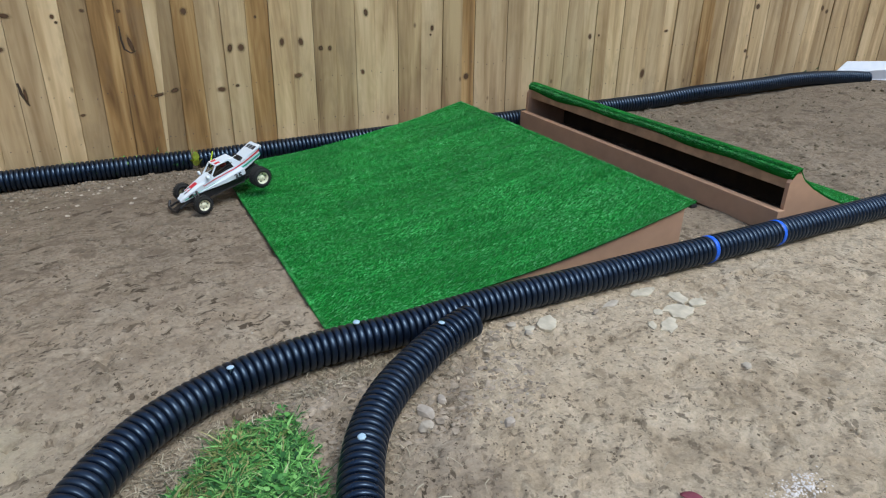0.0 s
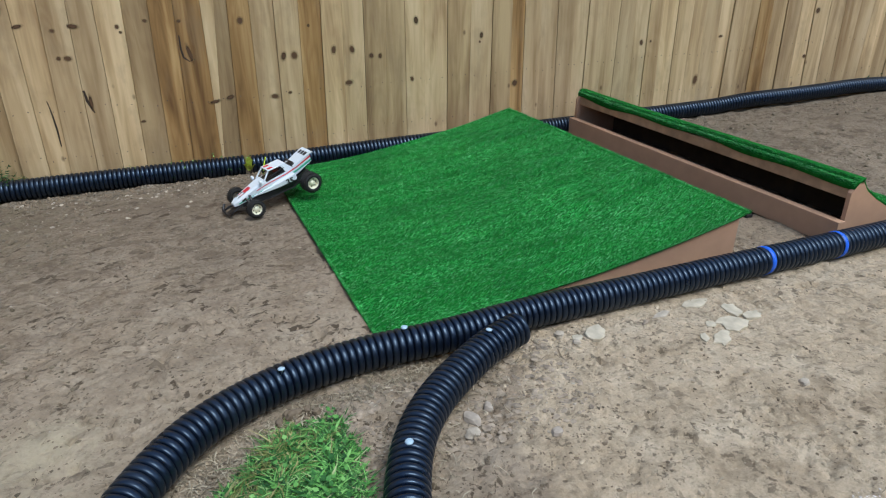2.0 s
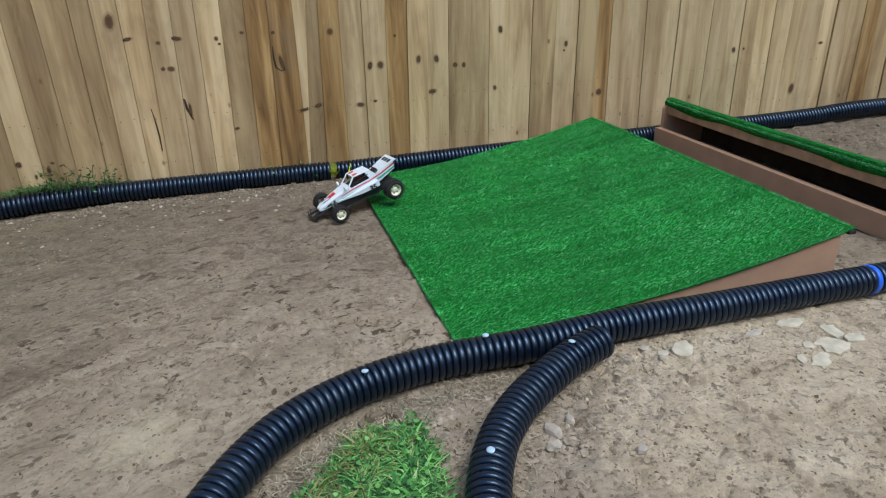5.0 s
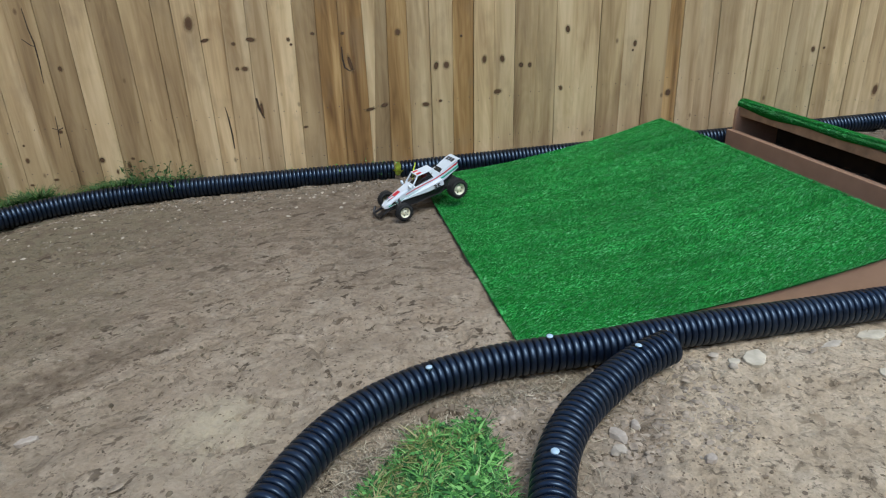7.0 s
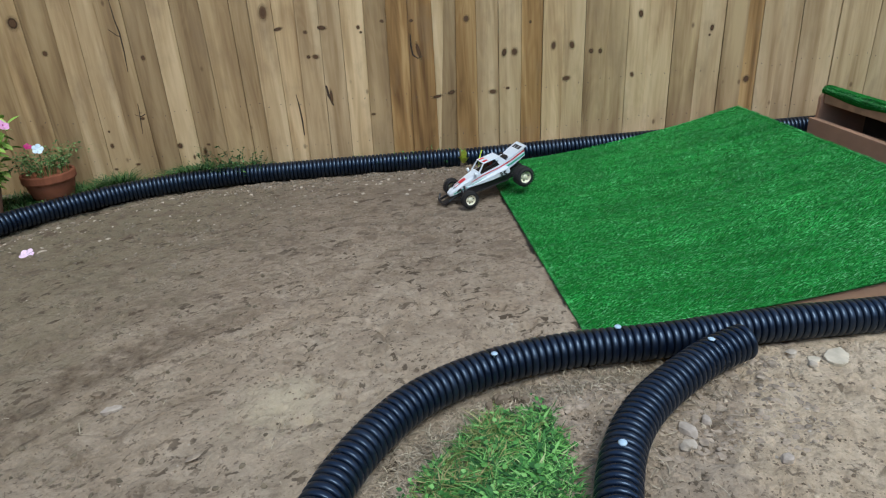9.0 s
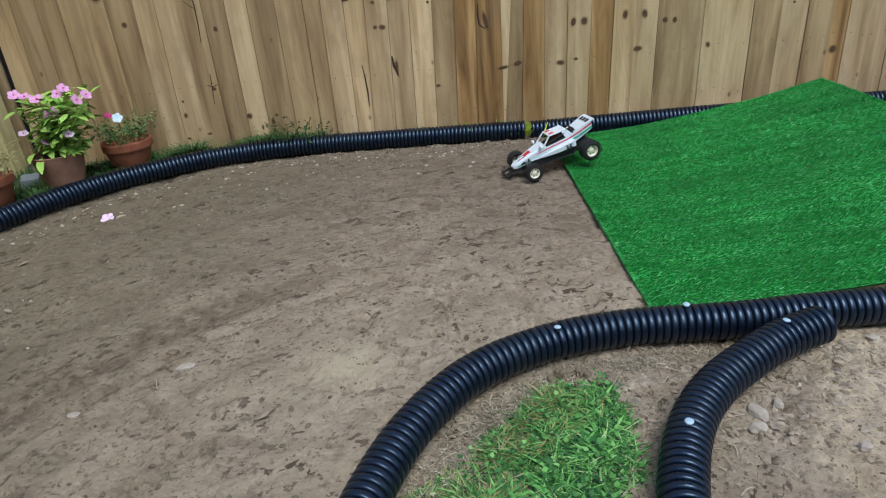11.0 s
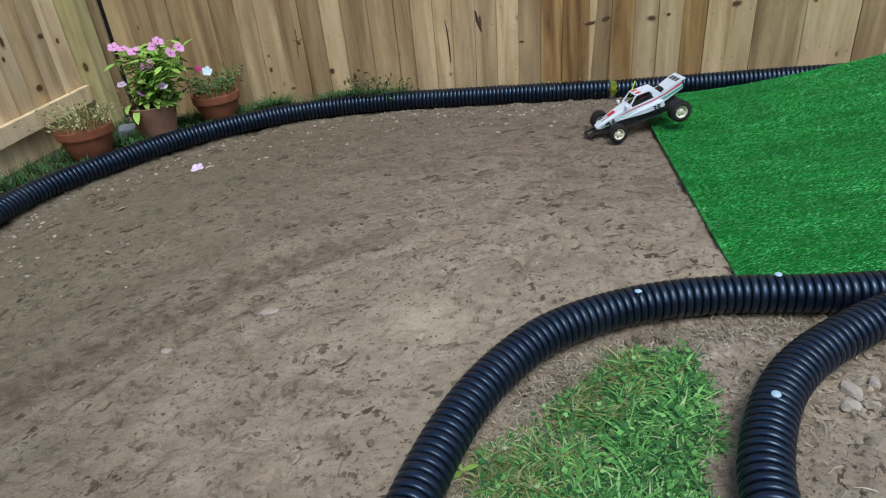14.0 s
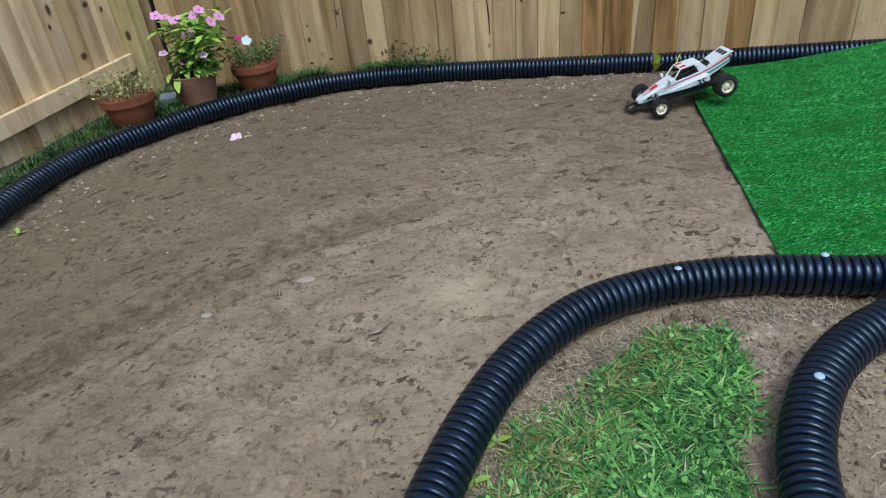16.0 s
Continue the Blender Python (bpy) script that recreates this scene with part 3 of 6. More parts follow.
def fence_panel(seams, tones, y, label, rng):
    """Boards between the seams, side by side, nailed on three rails behind."""
    seams = [s if isinstance(s, tuple) else (s, 0.006) for s in seams]
    x0 = seams[0][0]
    panel = thing("picket_fence", pose(x0, y, 0), label, "fence", "fence panels")
    made = []
    for k, (a, b, tone) in enumerate(zip(seams, seams[1:], tones)):
        ob = new("picket", picket_mesh(a, b, rng.uniform(0.0008, 0.0026), TONES[tone]))
        ob.parent = panel
        mid = (a[0] + b[0]) / 2
        z = float(ground_base(mid, FENCE_Y)) + rng.uniform(0.0, 0.012)
        ob.matrix_basis = pose(mid - x0, (-0.0022, 0.0018)[k % 2] + rng.uniform(-0.0012, 0.0012), z, 0, 0, rng.uniform(-2.6, 2.6))
        made.append((a[0], b[0], ob))
    for z in (0.28, 0.95, 1.6):
        rail(0.01, seams[-1][0] - x0 - 0.01, 0.024, 0.062, z, z + 0.089, panel)
    return panel, made


rng = random.Random(3)
# seams between the boards: x, or x and lean
LEFT_SEAMS = [-2.435, -2.315, -2.195, -2.08, (-1.965, 0.012), -1.847, (-1.716, 0.020), (-1.610, 0.018), (-1.491, 0.0), -1.379, -1.265, -1.159, (-1.020, -0.006), -0.890, -0.806]
MID_SEAMS = [(-0.803, 0.010), (-0.697, 0.010), (-0.605, 0.040), (-0.496, 0.036), (-0.392, 0.027), (-0.286, 0.035), (-0.181, 0.031), (-0.081, 0.034), (0.042, 0.010), (0.070, 0.080),
             (0.141, 0.040), (0.245, 0.018), (0.351, 0.018), (0.459, 0.029), (0.561, 0.029), (0.662, 0.027), (0.766, 0.022), (0.873, 0.040), (0.974, 0.015), (1.074, 0.020),
             (1.196, 0.018), (1.321, 0.019), (1.442, 0.017), (1.554, 0.006), (1.626, 0.006)]
RIGHT_SEAMS = [1.629, (1.725, 0.0), (1.825, -0.006), (1.923, -0.006), (2.005, 0.018), (2.107, 0.020), (2.196, 0.026), (2.302, 0.0), 2.393, (2.486, -0.004), (2.583, 0.0), (2.685, 0.012),
               (2.779, -0.006), (2.880, 0.0), (2.970, 0.015), (3.066, 0.030), (3.161, 0.0), (3.262, -0.018), (3.372, -0.02), (3.489, -0.032), (3.594, -0.032), (3.717, -0.034), (3.837, -0.02),
               (3.950, 0.02), (4.065, 0.03), (4.185, 0.01), (4.298, 0.0)]
FAR_SEAMS = [4.300, (4.374, -0.01), (4.450, -0.03), 4.550, 4.655, 4.760] + [4.76 + 0.122 * k for k in range(1, 18)]
PANELS = [fence_panel(LEFT_SEAMS, "ttttttppttpttt", FENCE_Y + 0.012, "pale tan picket fence panel with wide weathered boards", rng),
          fence_panel(MID_SEAMS, "ppppp" "thhpt" "hpphp" "pttpp" "tpth", FENCE_Y, "honey and tan pine picket fence panel with dark knots", rng),
          fence_panel(RIGHT_SEAMS, "pppppppppppppppthtppppppppp", FENCE_Y + 0.004, "pale weathered pine picket fence panel behind black pipe", rng),
          fence_panel(FAR_SEAMS, "ppptpppptppppptppppppptppp", FENCE_Y + 0.002, "pale weathered pine picket fence panel at the far end", rng)]


def knot_wood():
    """Grown-in knot: dark heart, brown ring, grain that fades into the board round it."""
    m, n, l, b = material("knot_wood", 0.75, spec=0.3)
    pos = n.new("ShaderNodeTexCoord").outputs["Object"]
    rnd = n.new("ShaderNodeObjectInfo").outputs["Random"]
    far = n.new("ShaderNodeVectorMath")
    far.operation = "LENGTH"
    l.new(scaled(n, l, pos, (1, 0, 1)), far.inputs[0])
    wob = noise_node(n, l, pos, 2.2, 5, 0.65, 0.4)
    d = math_node(n, l, "ADD", far.outputs["Value"], math_node(n, l, "MULTIPLY", math_node(n, l, "SUBTRACT", wob, 0.5), 0.36))
    fine = noise_node(n, l, pos, 9.0, 4, 0.7)
    heart = mix_node(n, l, rnd, (0.036, 0.019, 0.010), (0.180, 0.102, 0.052))
    col = mix_node(n, l, ramp_node(n, l, d, [(0.36, (1, 1, 1)), (0.50, (0, 0, 0))]), heart, (0.110, 0.060, 0.030))
    col = mix_node(n, l, ramp_node(n, l, d, [(0.55, (0, 0, 0)), (0.62, (1, 1, 1))]), col, (0.33, 0.210, 0.108))
    col = mix_node(n, l, 0.5, col, ramp_node(n, l, fine, [(0.3, (0.6, 0.6, 0.6)), (0.7, (1.2, 1.2, 1.2))]), "MULTIPLY")
    l.new(col, b.inputs["Base Color"])
    l.new(ramp_node(n, l, d, [(0.50, (1, 1, 1)), (0.62, (0.42, 0.42, 0.42)), (1.00, (0, 0, 0))]), b.inputs["Alpha"])
    bump_node(n, l, b, d, 0.4, 0.003)
    return m


def knot_mesh():
    bm = bmesh.new()
    rows = []
    for r, h in ((1.30, 0.0), (0.9, -0.0004), (0.5, -0.0009), (0.2, -0.0012)):
        rows.append([bm.verts.new((r * math.cos(a), h, r * math.sin(a))) for a in np.linspace(0, 2 * math.pi, 20, endpoint=False)])
    for lo, hi in zip(rows, rows[1:]):
        for k in range(20):
            bm.faces.new((lo[k], lo[(k + 1) % 20], hi[(k + 1) % 20], hi[k]))
    bm.faces.new(rows[-1])
    bmesh.ops.recalc_face_normals(bm, faces=bm.faces)
    me = bpy.data.meshes.new("knot")
    bm.to_mesh(me)
    bm.free()
    me.materials.append(knot_wood())
    return me


KNOT_MESH = knot_mesh()
# x, z, half width, half height of the dark knots
KNOTS_LOW = [(-0.733, 0.782, 0.020, 0.034), (-0.681, 0.705, 0.022, 0.008), (-0.493, 0.697, 0.024, 0.010), (-0.552, 0.683, 0.010, 0.008),
         (-0.519, 0.569, 0.016, 0.011), (-0.553, 0.571, 0.009, 0.009), (-0.303, 0.688, 0.009, 0.010), (-0.293, 0.665, 0.007, 0.006),
         (-0.187, 0.707, 0.010, 0.007), (-0.030, 0.562, 0.010, 0.040), (-0.053, 0.700, 0.009, 0.007), (0.205, 0.691, 0.014, 0.016),
         (0.380, 0.526, 0.012, 0.020), (0.430, 0.526, 0.016, 0.018), (0.509, 0.656, 0.006, 0.007), (0.618, 0.541, 0.012, 0.020),
         (0.708, 0.537, 0.013, 0.019), (0.664, 0.381, 0.022, 0.012), (0.801, 0.503, 0.012, 0.012), (0.845, 0.500, 0.010, 0.013)]
KNOTS_HIGH = [(1.034, 0.657, 0.012, 0.019), (1.005, 0.377, 0.010, 0.013), (1.384, 0.569, 0.010, 0.016), (1.580, 0.313, 0.016, 0.018),
         (2.360, 0.480, 0.012, 0.016), (2.778, 0.245, 0.016, 0.030), (2.906, 0.486, 0.016, 0.008), (3.587, 0.332, 0.014, 0.012),
         (0.320, 0.343, 0.020, 0.012), (0.393, 0.356, 0.010, 0.007), (0.054, 0.340, 0.026, 0.008), (0.116, 0.354, 0.020, 0.010),
         (-0.470, 0.378, 0.008, 0.034), (-0.279, 0.276, 0.012, 0.006), (-1.402, 0.337, 0.010, 0.008),
         (-1.262, 0.189, 0.014, 0.014), (-1.330, 0.620, 0.010, 0.012)]
KNOTS_FAR = [(3.597, 0.602, 0.017, 0.017), (4.190, 0.572, 0.014, 0.018), (4.246, 0.549, 0.014, 0.014), (1.375, 0.537, 0.006, 0.006), (2.418, 0.484, 0.007, 0.007), (-1.877, 0.813, 0.026, 0.029),
             (-1.775, 0.671, 0.013, 0.013), (-1.581, 0.285, 0.006, 0.006), (-1.584, 0.213, 0.009, 0.013), (-1.194, 0.126, 0.006, 0.012), (-1.135, 0.154, 0.009, 0.018),
             (-1.112, 0.184, 0.009, 0.006), (-1.490, 0.112, 0.013, 0.006), (-1.595, 0.093, 0.010, 0.006)]


def board_at(x):
    for _, boards in PANELS:
        for a, b, board in boards:
            if a <= x < b:
                return a, b, board


for kx, kz, kw, kh in KNOTS_LOW + KNOTS_HIGH + KNOTS_FAR:
    a, b, board = board_at(kx)
    ob = new("knot", KNOT_MESH)
    ob.parent = board
    local = (board.parent.matrix_basis @ board.matrix_basis).inverted() @ Vector((min(max(kx, a + kw * 0.9), b - kw * 0.9), FENCE_Y, kz))
    ob.matrix_basis = Matrix.LocRotScale((local.x, -0.0006, local.z), Euler((0, rng.uniform(-0.3, 0.3), 0)), (1.38 * kw, 1, 1.38 * kh))

# drying cracks and torn grain: points on the fence face, widest in the middle
CRACKS = [(0.006, [(-1.420, 0.884), (-1.417, 0.799), (-1.408, 0.736), (-1.409, 0.655), (-1.415, 0.562)]), (0.004, [(-1.455, 0.757), (-1.428, 0.732), (-1.410, 0.721)]),
          (0.004, [(-1.408, 0.410), (-1.412, 0.345), (-1.420, 0.262)]), (0.004, [(-1.435, 0.358), (-1.408, 0.346), (-1.386, 0.357)]), (0.010, [(-0.489, 0.431), (-0.484, 0.387), (-0.472, 0.353), (-0.464, 0.333)]),
          (0.006, [(-0.640, 0.398), (-0.633, 0.337), (-0.629, 0.267), (-0.629, 0.196)]), (0.006, [(-0.063, 0.640), (-0.064, 0.585), (-0.058, 0.545), (-0.035, 0.527), (-0.012, 0.536)])]
for width, line in CRACKS:
    a, b, board = board_at(line[len(line) // 2][0])
    inv = (board.parent.matrix_basis @ board.matrix_basis).inverted()
    pts = [inv @ Vector((x, FENCE_Y, z)) for x, z in line]
    n = len(pts)
    rows = []
    for k, q in enumerate(pts):
        w = width * (0.25 + 0.75 * math.sin(math.pi * (k + 0.5) / n))
        d = (pts[min(k + 1, n - 1)] - pts[max(k - 1, 0)]).normalized()
        sx, sz = -d.z * w, d.x * w
        rows.append([(q.x - sx, 0.0015, q.z - sz), (q.x, -0.0012, q.z), (q.x + sx, 0.0015, q.z + sz), (q.x, 0.004, q.z)])
    part("crack", loft_bm(rows), SPLIT, board, "dark split in the board")

NAIL = bpy.data.meshes.new("nail")
bm = lathe_bm([(0.0024, 0.0), (0.0022, 0.0008), (0.0008, 0.0012)], 8, "y")
bmesh.ops.scale(bm, vec=(1, -1, 1), verts=bm.verts)
bmesh.ops.recalc_face_normals(bm, faces=bm.faces)
bm.to_mesh(NAIL)
bm.free()
NAIL.materials.append(INK)
for _, boards in PANELS:
    for a, b, board in boards:
        for z in (0.345, 0.135):
            for s in (-0.28 * (b - a), 0.28 * (b - a)):
                ob = new("nail", NAIL)
                ob.parent = board
                ob.matrix_basis = pose(s, 0.0009, z + rng.uniform(-0.012, 0.012))

# left fence, seen from its rail side, with the corner post
LEFT_X = -2.55
left_fence = thing("side_fence", pose(LEFT_X, 0, 0), "pine side fence with a horizontal rail facing the yard", "fence", "fence panels")
y_at = 3.094
k = 0
while y_at > -2.2:
    w = rng.uniform(0.105, 0.145)
    ob = new("picket", picket_mesh((-w / 2, 0.0), (w / 2, 0.0), 0.003, TONES["ffpf"[k % 4]]))
    ob.parent = left_fence
    ob.matrix_basis = pose(rng.uniform(-0.003, 0.003), y_at - w / 2, rng.uniform(0, 0.02), 0, 0, 90 + rng.uniform(-0.6, 0.6))
    y_at -= w
    k += 1
for z in (0.136, 1.0, 1.6):
    bm = box_bm(0.003, 0.036, -2.2, 3.096, z, z + 0.085, 0.003)
    for vert in bm.verts:
        vert.co.z += 0.012 + 0.058 * (max(vert.co.y, 0.4) - 3.0) if z < 0.5 else 0
    part("rail", bm, WOOD_SIDE, left_fence)
post = part("fence_post", box_bm(-0.055, 0.055, -0.055, 0.055, -0.02, 1.9, 0.006), WOOD_POST)
post.matrix_basis = pose(-2.517, 3.159, 0, 0, 0, 3)
tagged(post, "yellowish treated square timber corner post of the fence", "fence post")
ob = new("knot", KNOT_MESH)
ob.parent = post
ob.matrix_basis = Matrix.LocRotScale((0.006, -0.0556, 0.326), None, (0.020, 1, 0.036))
for y, z, w, h in ((2.684, 0.544, 0.014, 0.03), (2.922, 0.521, 0.020, 0.014), (2.656, 0.473, 0.01, 0.014), (2.794, 0.306, 0.024, 0.018), (3.02, 0.479, 0.012, 0.016)):
    ob = new("knot", KNOT_MESH)
    ob.parent = left_fence
    ob.matrix_basis = Matrix.Translation((0.0035, y, z)) @ pose(0, 0, 0, 0, 0, 90) @ Matrix.Diagonal((1.25 * w, 1, 1.25 * h, 1))
# black strip added behind the fence gap to stand in for its darkness
strip = part("fence_post", box_bm(-0.02, 0.02, -0.02, 0.02, -0.02, 1.85, 0.003), BLACK_PLASTIC)
strip.matrix_basis = pose(-2.455, 3.335, 0)
tagged(strip, "thin black upright strip added to darken a fence gap", "fence post")
corner = thing("picket_fence", pose(-2.80, FENCE_Y + 0.012, 0), "two brown boards closing the fence corner", "fence", "fence panels")
for x, w in ((0.09, 0.14), (0.25, 0.16)):
    ob = new("picket", picket_mesh((-w / 2, 0.0), (w / 2, 0.0), 0.003, WOOD_TAN))
    ob.parent = corner
    ob.matrix_basis = pose(x, 0, 0.01)

# plain walls added out of view to close the yard and block sky light
part("wall_south", box_bm(-6.0, 9.0, -3.9, -3.6, -0.05, 2.9, 0.01), plain("blocker_wall", (0.22, 0.17, 0.14), 0.85, vary=0.12, scale=3, bump=0.3)).name = "wall_south"
tagged(bpy.data.objects["wall_south"], "plain dull brown wall added unseen behind the yard to block light", "wall", kind="structure")
part("wall_east", box_bm(8.6, 8.7, -3.6, 3.4, -0.05, 1.9, 0.01), WOOD_TAN)
tagged(bpy.data.objects["wall_east"], "plain brown timber wall added unseen to close the yard", "wall", kind="structure")

# ---- corrugated pipes ----
PITCH, R_OUT, R_IN = 0.0193, 0.0450, 0.0340


def corrugated_pipe(points, label, wide_valleys=False):
    """A ribbed pipe swept along a line; ribs have flat crowns and narrow valleys, or rounder crowns and wide valleys."""
    prof = [(0.00, R_IN), (0.17, R_IN), (0.245, R_OUT - 0.0046), (0.32, R_OUT - 0.0014), (0.45, R_OUT), (0.70, R_OUT), (0.84, R_OUT - 0.0014), (0.92, R_OUT - 0.0046)]
    if not wide_valleys:
        prof = [(0.00, R_IN), (0.12, R_IN), (0.19, R_OUT - 0.0042), (0.25, R_OUT - 0.0013), (0.36, R_OUT), (0.76, R_OUT), (0.88, R_OUT - 0.0013), (0.94, R_OUT - 0.0042)]
    line = spline(points, PITCH / 40)
    n_ribs = len(line) // 40
    seg = 24
    verts, faces, rows = [], [], 0
    ang = np.linspace(0, 2 * np.pi, seg, endpoint=False)
    for rib in range(n_ribs):
        for f, r in prof:
            i = min(int(rib * 40 + f * 40), len(line) - 2)
            d = line[i + 1] - line[i]
            d /= np.linalg.norm(d)
            side = np.cross(d, (0, 0, 1))
            side /= np.linalg.norm(side)
            up = np.cross(side, d)
            verts.append(line[i] + r * (np.cos(ang)[:, None] * side + np.sin(ang)[:, None] * up))
            rows += 1
    for row in range(rows - 1):
        for k in range(seg):
            a, b = row * seg + k, row * seg + (k + 1) % seg
            faces.append((a, b, b + seg, a + seg))
    ob = mesh_object("drain_pipe", np.vstack(verts), faces, PIPE, smooth=True)
    # inner skin, so that the open ends show a wall
    mod = ob.modifiers.new("wall", "SOLIDIFY")
    mod.thickness, mod.offset = 0.002, 0
    return tagged(ob, label, "drain pipe", "black corrugated pipes")


def along(points):
    return [(x, y, float(ground_base(x, y)) + 0.0415 + dz) for x, y, dz in points]


MAIN = along([(-0.36, -0.9, 0.0), (-0.37, 0.0, 0.0), (-0.355, 0.45, 0), (-0.330, 0.745, 0), (-0.275, 0.985, 0), (-0.195, 1.155, 0), (-0.083, 1.288, 0),
              (0.092, 1.386, 0), (0.292, 1.433, 0), (0.530, 1.445, 0.000), (0.800, 1.473, 0.001), (1.090, 1.484, 0), (1.415, 1.500, 0), (1.785, 1.512, 0),
              (2.210, 1.530, 0), (2.560, 1.546, 0), (3.2, 1.58, 0), (4.2, 1.66, 0)])
BRANCH = along([(0.20, -0.9, 0), (0.21, 0.0, 0), (0.225, 0.5, 0), (0.248, 0.81, 0), (0.272, 0.94, 0), (0.333, 1.088, 0), (0.425, 1.208, 0), (0.565, 1.320, 0.004), (0.655, 1.372, 0.006), (0.728, 1.402, 0.009)])
FENCE_A = along([(-2.02, 0.2, 0), (-2.10, 1.0, 0), (-2.165, 1.70, 0), (-2.190, 1.95, 0), (-2.170, 2.17, 0), (-2.054, 2.43, 0), (-1.845, 2.76, 0), (-1.52, 3.03, 0), (-1.25, 3.145, 0),
                 (-0.95, 3.196, 0), (-0.55, 3.214, 0), (-0.19, 3.220, 0), (0.142, 3.222, 0)])
FENCE_B = along([(0.168, 3.222, -0.004), (0.8, 3.222, 0), (1.8, 3.222, -0.004), (2.6, 3.222, -0.006), (2.87, 3.22, -0.004), (3.13, 3.215, 0.009), (3.46, 3.212, 0.009), (3.70, 3.208, 0.011), (3.95, 3.205, 0.016), (4.22, 3.20, 0.007), (4.50, 3.19, -0.014), (4.66, 3.165, -0.030)])
main_pipe = corrugated_pipe(MAIN, "black corrugated plastic drain pipe lying as a track edge")
branch_pipe = corrugated_pipe(BRANCH, "black corrugated plastic pipe butting against a longer pipe", True)
pipe_a = corrugated_pipe(FENCE_A, "black corrugated plastic pipe bending round the track corner")
pipe_b = corrugated_pipe(FENCE_B, "black corrugated plastic pipe along the fence foot")


def stake_cap(x, y, z, parent):
    bm = lathe_bm([(0.003, -0.03), (0.003, -0.002), (0.0082, -0.001), (0.0090, 0.001), (0.007, 0.0026), (0.002, 0.0034)], 18)
    ob = part("stake_cap", bm, CAP, parent, "pale round head of a ground stake", True)
    ob.matrix_basis = pose(x, y, z, rng.uniform(-8, 8), rng.uniform(-8, 8))


for x, y in ((0.096, 1.371), (0.416, 1.447)):
    stake_cap(x, y, 0.0895, main_pipe)
stake_cap(0.612, 1.352, 0.0945, branch_pipe)
stake_cap(0.305, 1.033, 0.0885, branch_pipe)


def tape_band(points, where, parent):
    """A narrow band wrapped round the pipe at a given x."""
    line = spline(points, 0.004)
    i = int(np.argmin(np.abs(line[:, 0] - where)))
    d = Vector(line[i + 1] - line[i]).normalized()
    side = d.cross(Vector((0, 0, 1))).normalized()
    up = side.cross(d)
    bm = bmesh.new()
    rows = []
    for off, r in ((-0.008, R_OUT - 0.001), (-0.007, R_OUT + 0.0016), (0.007, R_OUT + 0.0016), (0.008, R_OUT - 0.001)):
        rows.append([bm.verts.new(Vector(line[i]) + d * (off + 0.006 * math.sin(a + 0.5)) + r * (math.cos(a) * side + math.sin(a) * up)) for a in np.linspace(0, 2 * math.pi, 40, endpoint=False)])
    for lo, hi in zip(rows, rows[1:]):
        for k in range(40):
            bm.faces.new((lo[k], lo[(k + 1) % 40], hi[(k + 1) % 40], hi[k]))
    part("tape_band", bm, TAPE, parent, "bright blue tape wrapped round the pipe", True)


tape_band(MAIN, 1.642, main_pipe)
tape_band(MAIN, 1.958, main_pipe)

# ---- turf and ramps ----
def fibres(name, bases, normals, length, width, mat, parent, lean=0.7, label="", comb=(0.0, 0.0, 0.0), seed=1):
    """Many short flat blades on a surface, as one mesh."""
    r = np.random.default_rng(seed)
    n = len(bases)
    a = r.random(n) * 2 * np.pi
    flat = np.stack([np.cos(a), np.sin(a), np.zeros(n)], 1)
    way = normals + lean * np.stack([np.cos(a + 1.5 + r.normal(0, 0.5, n)), np.sin(a + 1.5), np.zeros(n)], 1) * r.random((n, 1)) + np.array(comb) * (1.0 + 0.6 * lattice_noise(bases[:, 0] * 3.0, bases[:, 1] * 30 + bases[:, 0] * 4, 91))[:, None]
    way /= np.linalg.norm(way, axis=1)[:, None]
    ln = length * (0.6 + 0.6 * r.random((n, 1)))
    w = width * (0.7 + 0.6 * r.random((n, 1))) / 2
    tip = bases + way * ln + flat * w * 0.3
    verts = np.stack([bases - flat * w, bases + flat * w, tip + flat * w * 0.35, tip - flat * w * 0.35], 1).reshape(-1, 3)
    faces = np.arange(4 * n).reshape(-1, 4)
    ob = mesh_object(name, verts, faces, mat, parent)
    tagged(ob, label, kind="stuff")
    return ob


RN, RL, RR, RF = [np.array(p) for p in ((0.362, 1.578), (0.247, 3.150), (1.612, 1.578), (1.470, 3.150))]


def ramp_xy(u, v):
    u, v = np.asarray(u)[..., None], np.asarray(v)[..., None]
    return (RN * (1 - u) + RR * u) * (1 - v) + (RL * (1 - u) + RF * u) * v


def ramp_z(u, v):
    return 0.005 + 0.177 * np.clip(u, 0, 1.02) ** 1.9 + 0.026 * v * u + 0.012 * v * (1 - u)


def slab(zfun, xyfun, nu, nv, thick, name, mat, parent, u0=0.0, u1=1.0):
    """A bent sheet with thickness over the unit square."""
    u, v = np.meshgrid(np.linspace(u0, u1, nu), np.linspace(0, 1, nv))
    xy = xyfun(u, v)
    top = np.dstack([xy, zfun(u, v)])
    low = top.copy()
    low[..., 2] -= thick
    verts = np.vstack([top.reshape(-1, 3), low.reshape(-1, 3)])
    idx = np.arange(nu * nv).reshape(nv, nu)
    q = lambda g: np.stack([g[:-1, :-1], g[:-1, 1:], g[1:, 1:], g[1:, :-1]], -1).reshape(-1, 4)
    faces = [tuple(f) for f in q(idx)] + [tuple(f[::-1]) for f in q(idx + nu * nv)]
    rim = np.r_[idx[0, :], idx[1:, -1], idx[-1, -2::-1], idx[-2:0:-1, 0]]
    for a, b in zip(rim, np.roll(rim, -1)):
        faces.append((b, a, a + nu * nv, b + nu * nv))
    return mesh_object(name, verts, faces, mat, parent, smooth=False)


